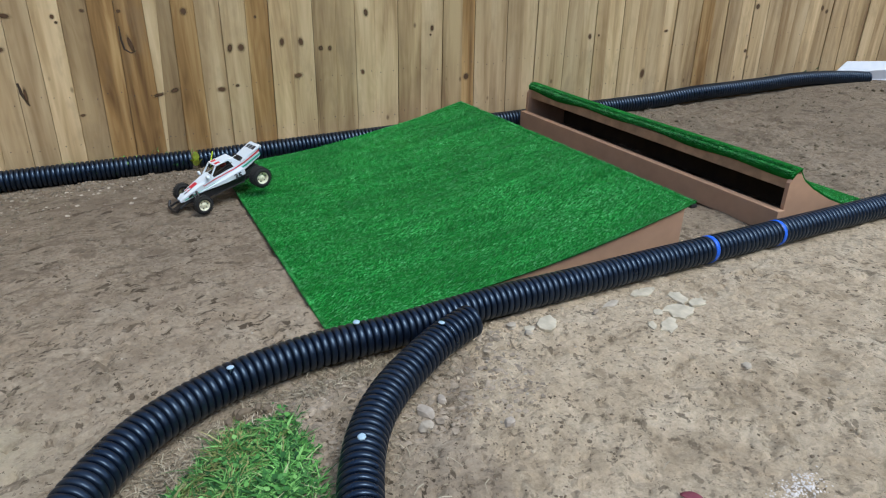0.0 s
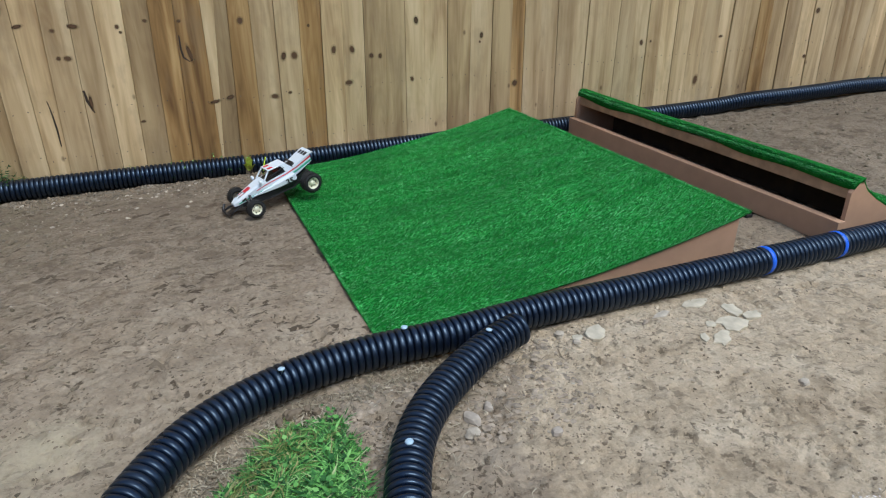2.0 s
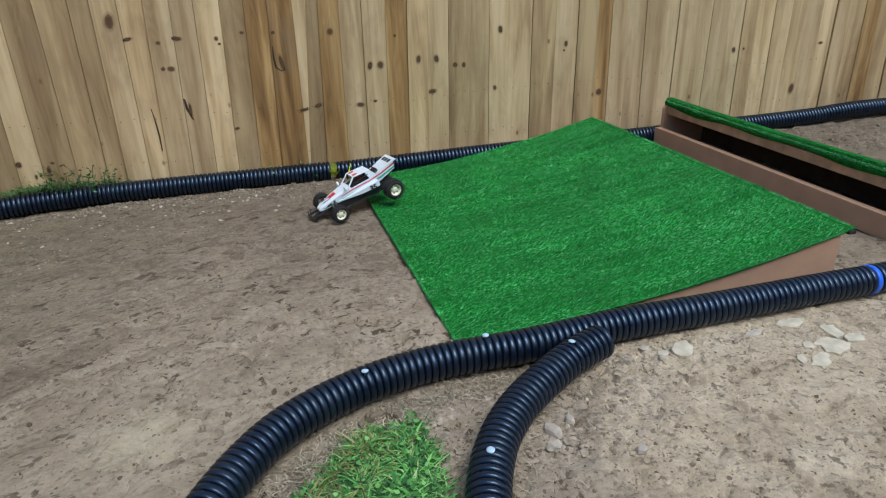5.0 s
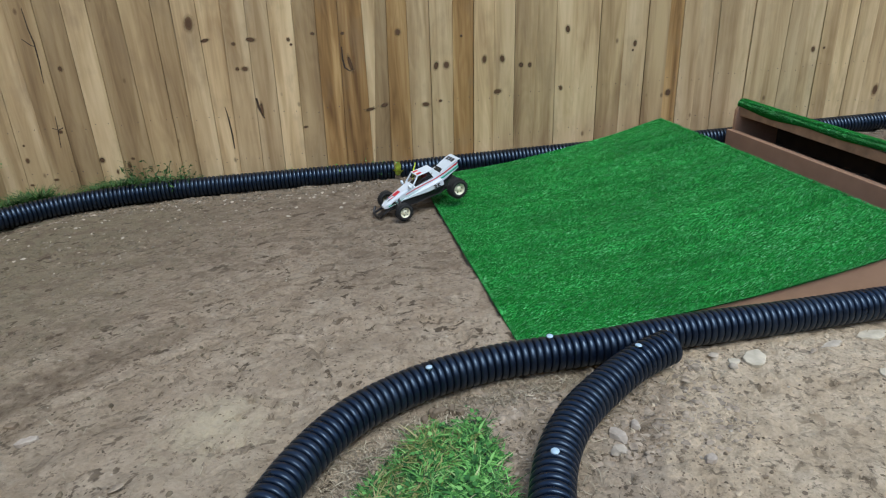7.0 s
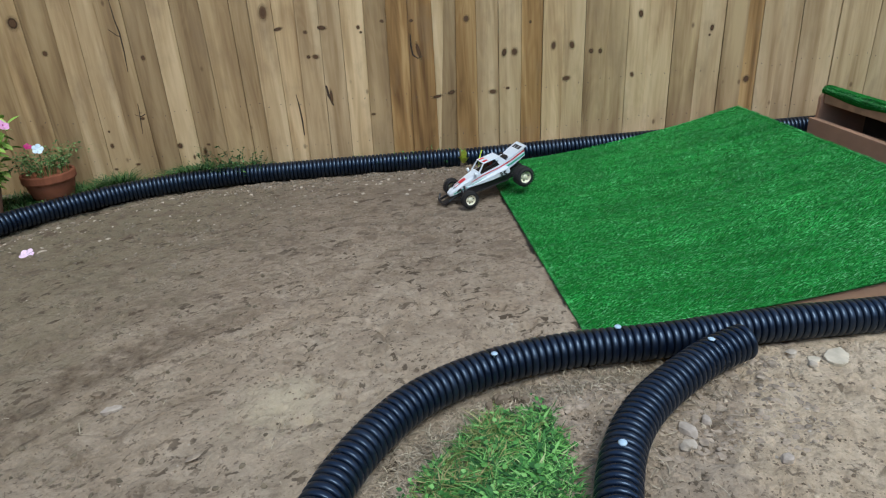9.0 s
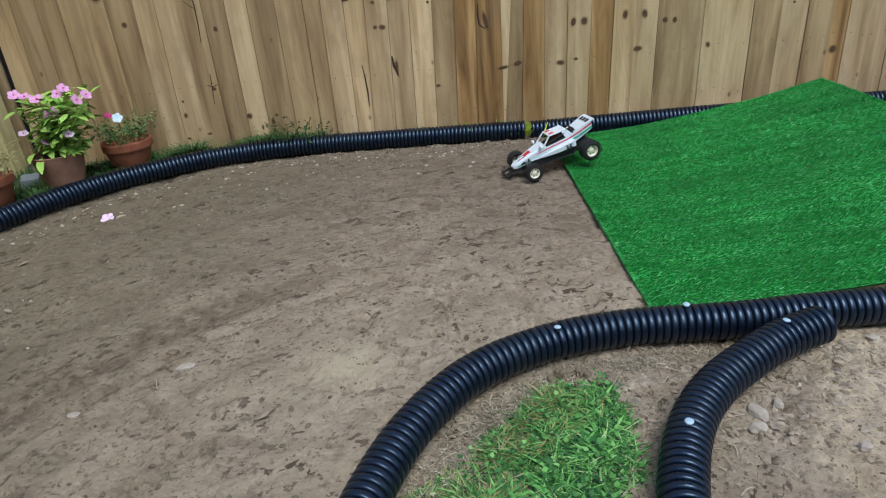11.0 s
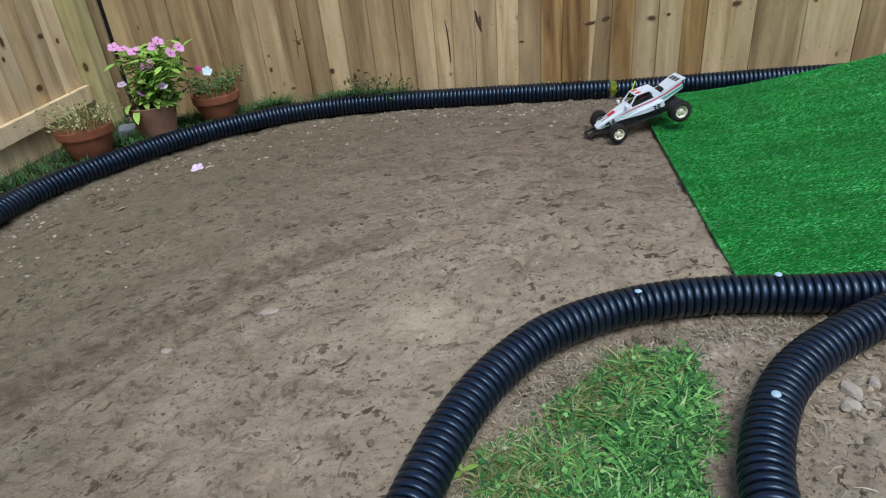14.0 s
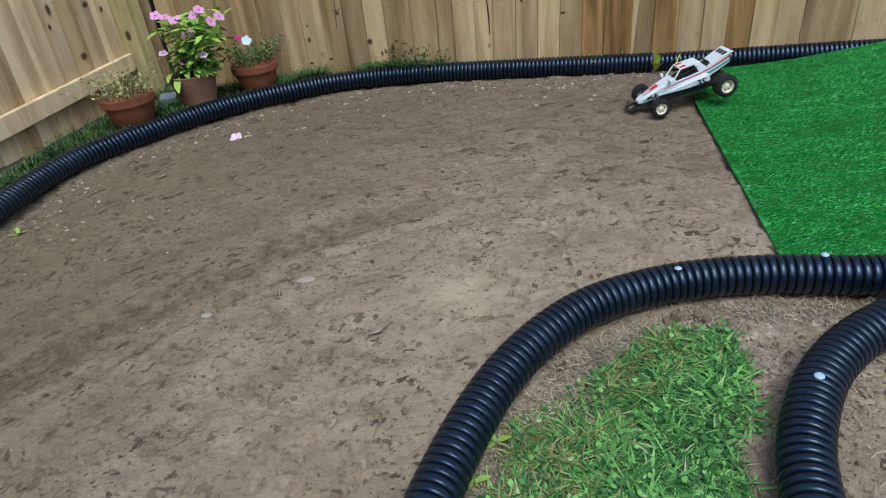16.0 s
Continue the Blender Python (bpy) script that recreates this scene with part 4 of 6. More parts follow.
ramp = thing("jump_ramp", pose(0, 0, 0), "low jump ramp covered in bright green artificial turf", "ramp", "track ramps")
slab(lambda u, v: ramp_z(u, v), ramp_xy, 40, 30, 0.004, "turf", TURF_BASE, ramp, 0.0, 1.012)
slab(lambda u, v: ramp_z(u, v) - 0.0075, lambda u, v: ramp_xy(u, 0.012 + 0.976 * v), 40, 4, 0.010, "deck", RAW_PLY, ramp, 0.02, 0.985)
edge = [(float(ramp_xy(u, 0.006)[0]), float(ramp_z(u, 0)) - 0.008) for u in np.linspace(0.12, 0.985, 24)]
outline = edge + [(edge[-1][0] - 0.004, 0.002), (edge[0][0], -0.004)]
part("side_panel", prism_bm(outline, 1.586, 1.602), BROWN_PAINT, ramp, "brown painted side panel")
edge = [(float(ramp_xy(u, 0.99)[0]), float(ramp_z(u, 1)) - 0.008) for u in np.linspace(0.12, 0.985, 24)]
part("side_panel", prism_bm(edge + [(edge[-1][0] - 0.004, 0.02), (edge[0][0], 0.0)], 3.118, 3.134), BROWN_PAINT, ramp, "brown painted side panel")
for v in (0.25, 0.5, 0.75):
    e = [(float(ramp_xy(u, v)[0]), float(ramp_z(u, v)) - 0.018) for u in np.linspace(0.3, 0.97, 12)]
    part("rib", prism_bm(e + [(e[-1][0], 0.004), (e[0][0], 0.004)], 1.578 + 1.572 * v - 0.01, 1.578 + 1.572 * v + 0.01), RAW_PLY, ramp)
bm = box_bm(RR[0] - 0.006, RR[0] + 0.020, RR[1] - 0.004, RR[1] + 0.020, float(ramp_z(1, 0)) - 0.014, float(ramp_z(1, 0)) - 0.001, 0.003)
part("edge_tab", bm, BLACK_EDGE, ramp, "black folded corner of the turf backing")
r = np.random.default_rng(11)
u, v = r.random(120000), r.random(120000)
u[:4000], v[4000:8000] = 0.0, 0.0
v[8000:11000], u[11000:14000] = 1.0, 1.01
b3 = np.column_stack([ramp_xy(u, v), ramp_z(u, v) - 0.001])
slope = 0.172 * 1.9 * u**0.9 / 1.24
nrm = np.column_stack([-slope, np.zeros_like(u), np.ones_like(u)])
fibres("turf", b3, nrm, 0.010, 0.0034, TURF, ramp, 0.45, "", (1.55, -0.25, 0), 12)

# landing ramp: a hollow kicker with its open front towards the jump
landing = thing("landing_ramp", pose(0, 0, 0), "hollow brown plywood landing ramp with green turf on its curved back", "ramp", "track ramps")
PROFILE = [(0.044, 0.232), (0.075, 0.190), (0.134, 0.150), (0.226, 0.099), (0.317, 0.062), (0.42, 0.036), (0.56, 0.010)]
P_S = np.linspace(0, 1, len(PROFILE))


def land_xy(u, v):
    x = np.interp(u, P_S, [p[0] for p in PROFILE]) + 2.060 - 0.165 * np.asarray(v)
    return np.stack([x, 1.585 + 1.585 * np.asarray(v) + 0 * np.asarray(u)], -1)


def land_z(u, v):
    us = np.asarray(u)
    fine_u = np.linspace(0, 1, 61)
    z = np.interp(fine_u, P_S, [p[1] for p in PROFILE])
    z = np.convolve(np.pad(z, 3, mode="edge"), np.ones(7) / 7, "valid")
    return np.interp(us, fine_u, z) + 0.040 * np.asarray(v) + 0.004 * np.sin(5.0 * np.asarray(v) + 1.0) * (1 - us)


slab(lambda u, v: land_z(u, v) + 0.006, land_xy, 40, 30, 0.007, "turf", TURF_BASE, landing)
slab(lambda u, v: land_z(u, v) - 0.002, land_xy, 40, 4, 0.012, "deck", RAW_PLY, landing, 0.015, 0.9)
# turf folded over the lip
bm = bmesh.new()
rows = []
for k, v in enumerate(np.linspace(0, 1, 40)):
    x, y = land_xy(0.0, v)
    z = float(land_z(0.0, v))
    droop = 0.029 + 0.005 * math.sin(9 * v) + 0.005 * math.sin(23 * v + 1)
    ring = [(x + 0.012, z + 0.008), (x - 0.006, z + 0.009), (x - 0.022, z + 0.001), (x - 0.031, z - 0.45 * droop), (x - 0.030, z - droop), (x - 0.020, z - droop), (x - 0.012, z - 0.010), (x + 0.012, z)]
    rows.append([(a, float(y), b) for a, b in ring])
part("turf_fold", loft_bm(rows), TURF_BASE, landing, "turf folded over the lip", True)
front_b, front_n = [], []
r = np.random.default_rng(21)
for _ in range(12000):
    v, s = r.random(), r.random()
    x, y = land_xy(0.0, v)
    z = float(land_z(0.0, v))
    front_b.append((x - 0.026 + 0.03 * max(0, 0.5 - s), y, z + 0.004 - 0.032 * max(0, s - 0.3)))
    front_n.append((-1.0 if s > 0.4 else -0.4, 0, -0.35 if s > 0.4 else 1.0))
u, v = r.random(12000) ** 0.9, r.random(12000)
b3 = np.vstack([np.array(front_b), np.column_stack([land_xy(u, v), land_z(u, v) + 0.005])])
nrm = np.vstack([np.array(front_n), np.column_stack([0.4 + 0 * u, 0 * u, 1 + 0 * u])])
fibres("turf", b3, nrm, 0.0065, 0.0030, TURF, landing, 0.6, "", (0.0, 0.0, -0.1), 22)


def end_panel(v, y0, y1):
    dx, dz = -0.165 * v, 0.034 * v
    pts = [(2.060 + dx, 0.0 + dz), (2.063 + dx, 0.19 + dz), (2.092 + dx, 0.222 + dz)]
    pts += [(float(land_xy(u, v)[0]), float(land_z(u, v)) - 0.003) for u in np.linspace(0.06, 0.93, 14)]
    pts += [(2.56 + dx, 0.0 + dz)]
    part("end_panel", prism_bm(pts, y0, y1), BROWN_PAINT, landing, "brown painted end panel")


end_panel(0.0, 1.584, 1.600)
end_panel(1.0, 3.154, 3.170)


def slanted_board(x_near, x_far, y0, y1, w, z0, z1, dz, name, mat, label="", bevel=0.002):
    bm = box_bm(0, w, y0, y1, z0, z1, bevel)
    for vert in bm.verts:
        t = (vert.co.y - y0) / (y1 - y0)
        vert.co.x += x_near * (1 - t) + x_far * t
        vert.co.z += dz * t
    return part(name, bm, mat, landing, label)


slanted_board(2.026, 1.866, 1.575, 3.172, 0.034, 0.0, 0.090, 0.034, "front_board", BROWN_PAINT, "low brown painted front board")
slanted_board(2.079, 1.917, 1.600, 3.154, 0.014, 0.160, 0.203, 0.034, "lip_board", RAW_PLY, "bare wood board under the lip")
# near-black board added inside so that the hollow reads as shaded
slanted_board(2.30, 2.14, 1.600, 3.154, 0.012, 0.0, 0.080, 0.034, "shade_board", SHADED_PLY)

# ---- toy buggy ----
def wheel(x, y, r, w, parent, side):
    hub = thing("wheel", pose(x, y, r), "", "")
    hub.parent = parent
    half = w / 2
    tyre = lathe_bm([(r * 0.60, -half), (r * 0.86, -half), (r * 0.97, -half * 0.72), (r, -half * 0.35), (r, half * 0.35), (r * 0.97, half * 0.72), (r * 0.86, half), (r * 0.60, half), (r * 0.58, 0)], 36, "y", close=False)
    part("tyre", tyre, RUBBER, hub, "black rubber tyre", True)
    bm = bmesh.new()
    n = 28
    for k in range(n):
        a = 2 * math.pi * k / n
        for off in (-0.25, 0.25):
            c = Vector((math.cos(a) * r, off * w * 1.2, math.sin(a) * r))
            t = Vector((-math.sin(a), 0, math.cos(a)))
            o = Vector((math.cos(a), 0, math.sin(a)))
            q = [c + t * s1 * 0.0022 + Vector((0, s2 * w * 0.18, 0)) for s1, s2 in ((-1, -1), (1, -1), (1, 1), (-1, 1))]
            lo = [bm.verts.new(p - o * 0.001) for p in q]
            hi = [bm.verts.new(p + o * 0.0014) for p in q]
            bm.faces.new(hi)
            for i in range(4):
                bm.faces.new((lo[i], lo[(i + 1) % 4], hi[(i + 1) % 4], hi[i]))
    part("tread", bm, RUBBER, hub)
    rim = lathe_bm([(r * 0.60, half * 0.96), (r * 0.56, half * 0.98), (r * 0.52, half * 0.55), (r * 0.30, half * 0.45), (r * 0.24, half * 0.75), (r * 0.10, half * 0.8), (0.001, half * 0.8)], 30, "y", close=False)
    if side < 0:
        bmesh.ops.scale(rim, vec=(1, -1, 1), verts=rim.verts)
    part("rim", rim, RIM, hub, "cream plastic wheel rim", True)
    holes = bmesh.new()
    for k in range(6):
        a = 2 * math.pi * k / 6
        c = (math.cos(a) * r * 0.40, side * half * 0.52, math.sin(a) * r * 0.40)
        bmesh.ops.create_icosphere(holes, subdivisions=1, radius=r * 0.075, matrix=Matrix.Translation(c))
    part("rim_hole", holes, INK, hub)
    return hub


def buggy():
    car = thing("toy_buggy", pose(0, 0, 0), "white radio-controlled toy buggy with green and red stripes", "toy car")
    B = BODY_WHITE
    part("chassis", loft_bm([[(0.165, -0.020, 0.034), (0.165, 0.020, 0.034), (0.165, 0.018, 0.050), (0.165, -0.018, 0.050)],
                             [(0.09, -0.036, 0.026), (0.09, 0.036, 0.026), (0.09, 0.034, 0.054), (0.09, -0.034, 0.054)],
                             [(-0.07, -0.052, 0.027), (-0.07, 0.052, 0.027), (-0.07, 0.054, 0.056), (-0.07, -0.054, 0.056)],
                             [(-0.15, -0.032, 0.030), (-0.15, 0.032, 0.030), (-0.15, 0.030, 0.066), (-0.15, -0.030, 0.066)]]), BLACK_PLASTIC, car, "black plastic tub chassis")
    hood = [[(x, -w, z0), (x, w, z0), (x, w, z1 - 0.006), (x, w * 0.72, z1), (x, -w * 0.72, z1), (x, -w, z1 - 0.006)] for x, w, z0, z1 in
            ((0.182, 0.016, 0.046, 0.057), (0.165, 0.022, 0.046, 0.066), (0.13, 0.027, 0.050, 0.077), (0.08, 0.033, 0.054, 0.092), (0.040, 0.038, 0.054, 0.102), (0.030, 0.038, 0.054, 0.100))]
    part("hood", loft_bm(hood), B, car, "white nose with red flashes")
    for s in (-1, 1):
        part("body_side", loft_bm([[(x, s * (w - 0.004), z0), (x, s * w, z0), (x, s * w, z1), (x, s * (w - 0.004), z1)] for x, w, z0, z1 in
                                   ((0.08, 0.035, 0.055, 0.082), (0.03, 0.040, 0.056, 0.093), (-0.06, 0.042, 0.060, 0.100), (-0.11, 0.042, 0.072, 0.108), (-0.185, 0.040, 0.096, 0.126))]), B, car)
        part("side_pod", loft_bm([[(x, s * w0, z0), (x, s * w1, z0 + 0.002), (x, s * w1, z1 - 0.002), (x, s * w0, z1)] for x, w0, w1, z0, z1 in
                                  ((0.105, 0.030, 0.034, 0.057, 0.061), (0.05, 0.036, 0.048, 0.056, 0.069), (-0.01, 0.040, 0.062, 0.057, 0.078), (-0.086, 0.042, 0.068, 0.060, 0.088), (-0.090, 0.042, 0.066, 0.063, 0.086))]), B, car, "white flared side panel")
        part("pillar", tube_bm([(0.040, s * 0.036, 0.098), (0.006, s * 0.031, 0.131)], 0.0035, 6), B, car)
        part("pillar", loft_bm([[(-0.048, s * 0.031, 0.133), (-0.072, s * 0.031, 0.133), (-0.072, s * 0.035, 0.133), (-0.048, s * 0.035, 0.133)],
                                [(-0.062, s * 0.036, 0.098), (-0.098, s * 0.036, 0.104), (-0.098, s * 0.041, 0.104), (-0.062, s * 0.041, 0.098)]]), B, car)
        part("cockpit_bar", tube_bm([(0.01, s * 0.034, 0.108), (-0.06, s * 0.036, 0.120)], 0.0025, 6), BLACK_PLASTIC, car)
        part("stripe", loft_bm([[(x, s * (w + 0.0004), z - h), (x, s * (w + 0.0012), z - h), (x, s * (w + 0.0012), z + h), (x, s * (w + 0.0004), z + h)] for x, w, z, h in
                                ((0.08, 0.0352, 0.077, 0.001), (0.03, 0.0402, 0.086, 0.0016), (-0.06, 0.0422, 0.092, 0.002), (-0.11, 0.0422, 0.100, 0.0025), (-0.185, 0.0402, 0.119, 0.0035))]), STRIPE_RED, car, "red body stripe")
        part("stripe", loft_bm([[(x, s * (w + 0.0004), z - h), (x, s * (w + 0.0014), z - h), (x, s * (w + 0.0014), z + h), (x, s * (w + 0.0004), z + h)] for x, w, z, h in
                                ((0.08, 0.0352, 0.064, 0.001), (0.03, 0.0402, 0.070, 0.002), (-0.06, 0.0422, 0.080, 0.003), (-0.11, 0.0422, 0.086, 0.0034), (-0.185, 0.0402, 0.104, 0.004))]), STRIPE_GREEN, car, "green body stripe")
        lamp = lathe_bm([(0.002, -0.006), (0.008, -0.004), (0.0095, 0.002), (0.0085, 0.005), (0.002, 0.006)], 16)
        bmesh.ops.rotate(lamp, verts=lamp.verts, cent=(0, 0, 0), matrix=Matrix.Rotation(radians(90), 3, "Y"))
        bmesh.ops.translate(lamp, verts=lamp.verts, vec=(0.055, s * 0.040, 0.104))
        part("spot_lamp", lamp, B, car, "round white spot lamp", True)
        part("front_arm", tube_bm([(0.13, s * 0.025, 0.036), (0.1285, s * 0.085, 0.036)], 0.004, 6), BLACK_PLASTIC, car)
        part("shock_absorber", tube_bm([(0.115, s * 0.034, 0.072), (0.122, s * 0.062, 0.036)], 0.005, 8), BLACK_PLASTIC, car)
        part("rear_arm", tube_bm([(-0.09, s * 0.035, 0.040), (-0.1285, s * 0.080, 0.037)], 0.006, 6), BLACK_PLASTIC, car)
        part("side_rod", tube_bm([(0.06, s * 0.056, 0.034), (-0.07, s * 0.066, 0.034), (-0.085, s * 0.064, 0.046)], 0.0025, 6), BLACK_PLASTIC, car)
    part("roof", box_bm(-0.074, 0.008, -0.035, 0.035, 0.130, 0.135, 0.002), B, car, "white roof with red marks")
    for s in (-1, 1):
        part("roof_mark", box_bm(-0.02, 0.002, s * 0.018 - 0.008, s * 0.018 + 0.008, 0.1352, 0.1358), STRIPE_RED, car, "red roof marking")
    part("hood_mark", box_bm(-0.016, 0.016, -0.012, 0.012, 0.0, 0.0008), STRIPE_RED, car, "red nose marking").matrix_basis = pose(0.108, 0, 0.0846, 0, 16, 0)
    # black block added between the pillars for the cockpit's dark inside
    part("cockpit_fill", loft_bm([[(x, -w, 0.062), (x, w, 0.062), (x, w * 0.9, z), (x, -w * 0.9, z)] for x, w, z in ((0.026, 0.034, 0.094), (-0.015, 0.0365, 0.100), (-0.075, 0.037, 0.112))]), BLACK_PLASTIC, car, "black block that makes the cockpit look dark inside")
    part("windscreen_bar", tube_bm([(0.036, -0.034, 0.101), (0.036, 0.034, 0.101)], 0.003, 6), B, car)
    # tail plate with dark marks
    tail = loft_bm([[(x, -w, z), (x, w, z), (x, w, z + 0.004), (x, -w, z + 0.004)] for x, w, z in ((-0.100, 0.034, 0.103), (-0.135, 0.039, 0.114), (-0.150, 0.041, 0.119), (-0.195, 0.044, 0.131), (-0.200, 0.043, 0.130))])
    part("tail_plate", tail, B, car, "raised white tail panel with dark marks")
    for k, (a, b) in enumerate(((-0.030, -0.016), (-0.010, 0.006), (0.012, 0.030))):
        bm = box_bm(-0.010, 0.010, a, b, 0, 0.001)
        part("tail_mark", bm, INK, car, "dark bar on the tail").matrix_basis = pose(-0.174, 0, 0.1300, 0, 15, 0)
    part("engine_cover", box_bm(-0.155, -0.085, -0.028, 0.028, 0.060, 0.112, 0.006), BLACK_PLASTIC, car, "black motor and battery housing")
    part("gearbox", box_bm(-0.165, -0.100, -0.034, 0.034, 0.026, 0.062, 0.006), BLACK_PLASTIC, car, "black gearbox")
    part("roll_bar", tube_bm([(-0.085, -0.03, 0.105), (-0.105, -0.03, 0.122), (-0.105, 0.03, 0.122), (-0.085, 0.03, 0.105)], 0.0035, 8), BLACK_PLASTIC, car)
    part("front_bumper", tube_bm([(0.200, -0.052, 0.046), (0.216, -0.040, 0.030), (0.220, 0.0, 0.024), (0.216, 0.040, 0.030), (0.200, 0.052, 0.046)], 0.0055, 8), BLACK_PLASTIC, car, "black front bumper")
    part("bumper_stay", loft_bm([[(0.155, -0.016, 0.030), (0.155, 0.016, 0.030), (0.155, 0.016, 0.038), (0.155, -0.016, 0.038)], [(0.214, -0.012, 0.020), (0.214, 0.012, 0.020), (0.214, 0.012, 0.026), (0.214, -0.012, 0.026)]]), BLACK_PLASTIC, car)
    for s in (-1, 1):
        part("bumper_stay", tube_bm([(0.150, s * 0.020, 0.040), (0.192, s * 0.030, 0.036), (0.217, s * 0.034, 0.028)], 0.0045, 6), BLACK_PLASTIC, car)
        part("shock_tower", tube_bm([(0.150, s * 0.014, 0.050), (0.136, s * 0.040, 0.068), (0.130, s * 0.074, 0.044)], 0.0045, 6), BLACK_PLASTIC, car)
        part("nose_stripe", loft_bm([[(x, s * (w + 0.0003), z - 0.002), (x, s * (w + 0.0012), z - 0.002), (x, s * (w + 0.0012), z + 0.002), (x, s * (w + 0.0003), z + 0.002)] for x, w, z in ((0.165, 0.022, 0.052), (0.13, 0.027, 0.057), (0.082, 0.033, 0.062))]), STRIPE_GREEN, car, "green nose stripe")
        for k in range(3):
            part("nose_mark", box_bm(-0.007, 0.007, -0.002, 0.002, 0, 0.0008), STRIPE_RED if k == 1 else INK, car, "small printed mark").matrix_basis = pose(0.150 - 0.012 * k, s * 0.010, 0.0725 + 0.003 * k, 0, 16, 0)
    part("aerial", tube_bm([(0.004, -0.037, 0.098), (-0.006, -0.037, 0.130), (-0.028, -0.037, 0.164)], 0.0026, 8), AERIAL, car, "fluorescent yellow aerial tube")
    fig = bmesh.new()
    bmesh.ops.create_icosphere(fig, subdivisions=2, radius=0.014, matrix=Matrix.Translation((-0.035, 0, 0.112)))
    part("driver_shape", fig, FIGURE_RED, car, "plain red rounded shape in the cockpit", True)
    part("cockpit_shape", loft_bm([[(-0.015, -0.022, 0.07), (-0.015, 0.022, 0.07), (-0.02, 0.018, 0.098), (-0.02, -0.018, 0.098)], [(-0.055, -0.022, 0.07), (-0.055, 0.022, 0.07), (-0.05, 0.018, 0.098), (-0.05, -0.018, 0.098)]]), FIGURE_BLUE, car)
    for s in (-1, 1):
        wheel(0.1285, s * 0.097, 0.036, 0.027, car, s)
        wheel(-0.1285, s * 0.100, 0.041, 0.046, car, s).location.z = 0.037
        font = bpy.data.curves.new("race_number", "FONT")
        font.body, font.size, font.extrude, font.offset, font.align_x = "35", 0.036, 0.0003, 0.0009, "CENTER"
        ob = new("race_number", font)
        me = bpy.data.meshes.new_from_object(ob.evaluated_get(bpy.context.evaluated_depsgraph_get()))
        bpy.data.objects.remove(ob)
        me.materials.append(INK)
        ob = new("race_number", me)
        ob.parent = car
        ob.matrix_basis = pose(-0.055, s * 0.0685, 0.055, 84 if s < 0 else 96, 0, 180 if s > 0 else 0)
    return car


car = buggy()
car.matrix_basis = pose(0.228, 2.735, 0.032, 0, 12.6, 199.5)

# ---- flower pots ----
def flower_pot(x, y, r, h, mat, banded, label):
    pot = thing("flower_pot", pose(x, y, float(ground_z(x, y)) - 0.002, 0, 0, rng.uniform(0, 90)), label, "flower pot", "terracotta pots")
    lo = 0.68 * r
    if banded:
        band = 0.24 * h
        part("pot_wall", lathe_bm([(lo * 0.9, 0), (lo, 0.004), (r * 0.92, h - band), (r * 0.90, h - 0.01)], 44), mat, pot, "", True)
        part("rim", lathe_bm([(r * 0.905, h - band + 0.001), (r * 0.985, h - band), (r, h - band + 0.006), (r, h - 0.005), (r * 0.985, h), (r * 0.90, h), (r * 0.89, h - 0.02)], 44, close=False), mat, pot, "thick rolled pot rim", False)
    else:
        part("pot_wall", lathe_bm([(lo * 0.95, 0), (lo, 0.004), (r * 0.99, h - 0.006), (r, h - 0.002), (r * 0.985, h), (r * 0.92, h), (r * 0.91, h - 0.03)], 44), mat, pot, "", False)
    part("soil", lathe_bm([(r * 0.88, h - 0.024), (r * 0.5, h - 0.014), (0.002, h - 0.012)], 30, close=False), POTTING, pot, "dark potting soil")
    return pot


flower_pot(-2.247, 2.626, 0.124, 0.162, TERRACOTTA, True, "terracotta pot with sparse yellowing grass, beside the pipe")
flower_pot(-2.035, 2.865, 0.113, 0.185, DUSTY_POT, False, "dusty pale terracotta pot holding a pink-flowered plant")
flower_pot(-1.843, 3.128, 0.119, 0.160, TERRACOTTA, True, "terracotta pot with a small white-flowered plant by the fence")


def leaf_mesh(name, length, width, mat, fold=0.15, curl=0.2):
    n = 6
    verts, faces = [], []
    for i in range(n + 1):
        t = i / n
        w = width * math.sin(math.pi * min(t * 0.92 + 0.05, 1)) ** 0.8 / 2
        z = -curl * length * t * t
        verts += [(t * length, -w, z + fold * w), (t * length, 0, z), (t * length, w, z + fold * w)]
    for i in range(n):
        a = 3 * i
        faces += [(a, a + 3, a + 4, a + 1), (a + 1, a + 4, a + 5, a + 2)]
    me = bpy.data.meshes.new(name)
    me.from_pydata(verts, [], faces)
    me.polygons.foreach_set("use_smooth", [True] * len(me.polygons))
    me.materials.append(mat)
    return me


def petals_mesh(name, radius, mat, n=5):
    bm = bmesh.new()
    for k in range(n):
        a0 = 2 * math.pi * k / n
        ring = [bm.verts.new((0, 0, 0))]
        for s in np.linspace(-1, 1, 7):
            a = a0 + s * math.pi / n * 0.96
            rr = radius * (0.80 + 0.20 * math.cos(s * 1.5))
            ring.append(bm.verts.new((rr * math.cos(a), rr * math.sin(a), radius * (0.10 - 0.12 * abs(s)) + 0.001 * k)))
        for i in range(1, 7):
            bm.faces.new((ring[0], ring[i], ring[i + 1]))
    me = bpy.data.meshes.new(name)
    bm.to_mesh(me)
    bm.free()
    me.materials.append(mat)
    return me


def put(name, me, parent, m):
    ob = new(name, me)
    ob.parent = parent
    ob.matrix_basis = m
    return ob


LEAVES = [leaf_mesh("leaf", l, w, LEAF, 0.2, c) for l, w, c in ((0.072, 0.032, 0.25), (0.060, 0.027, 0.15), (0.088, 0.037, 0.4), (0.036, 0.014, 0.1))]
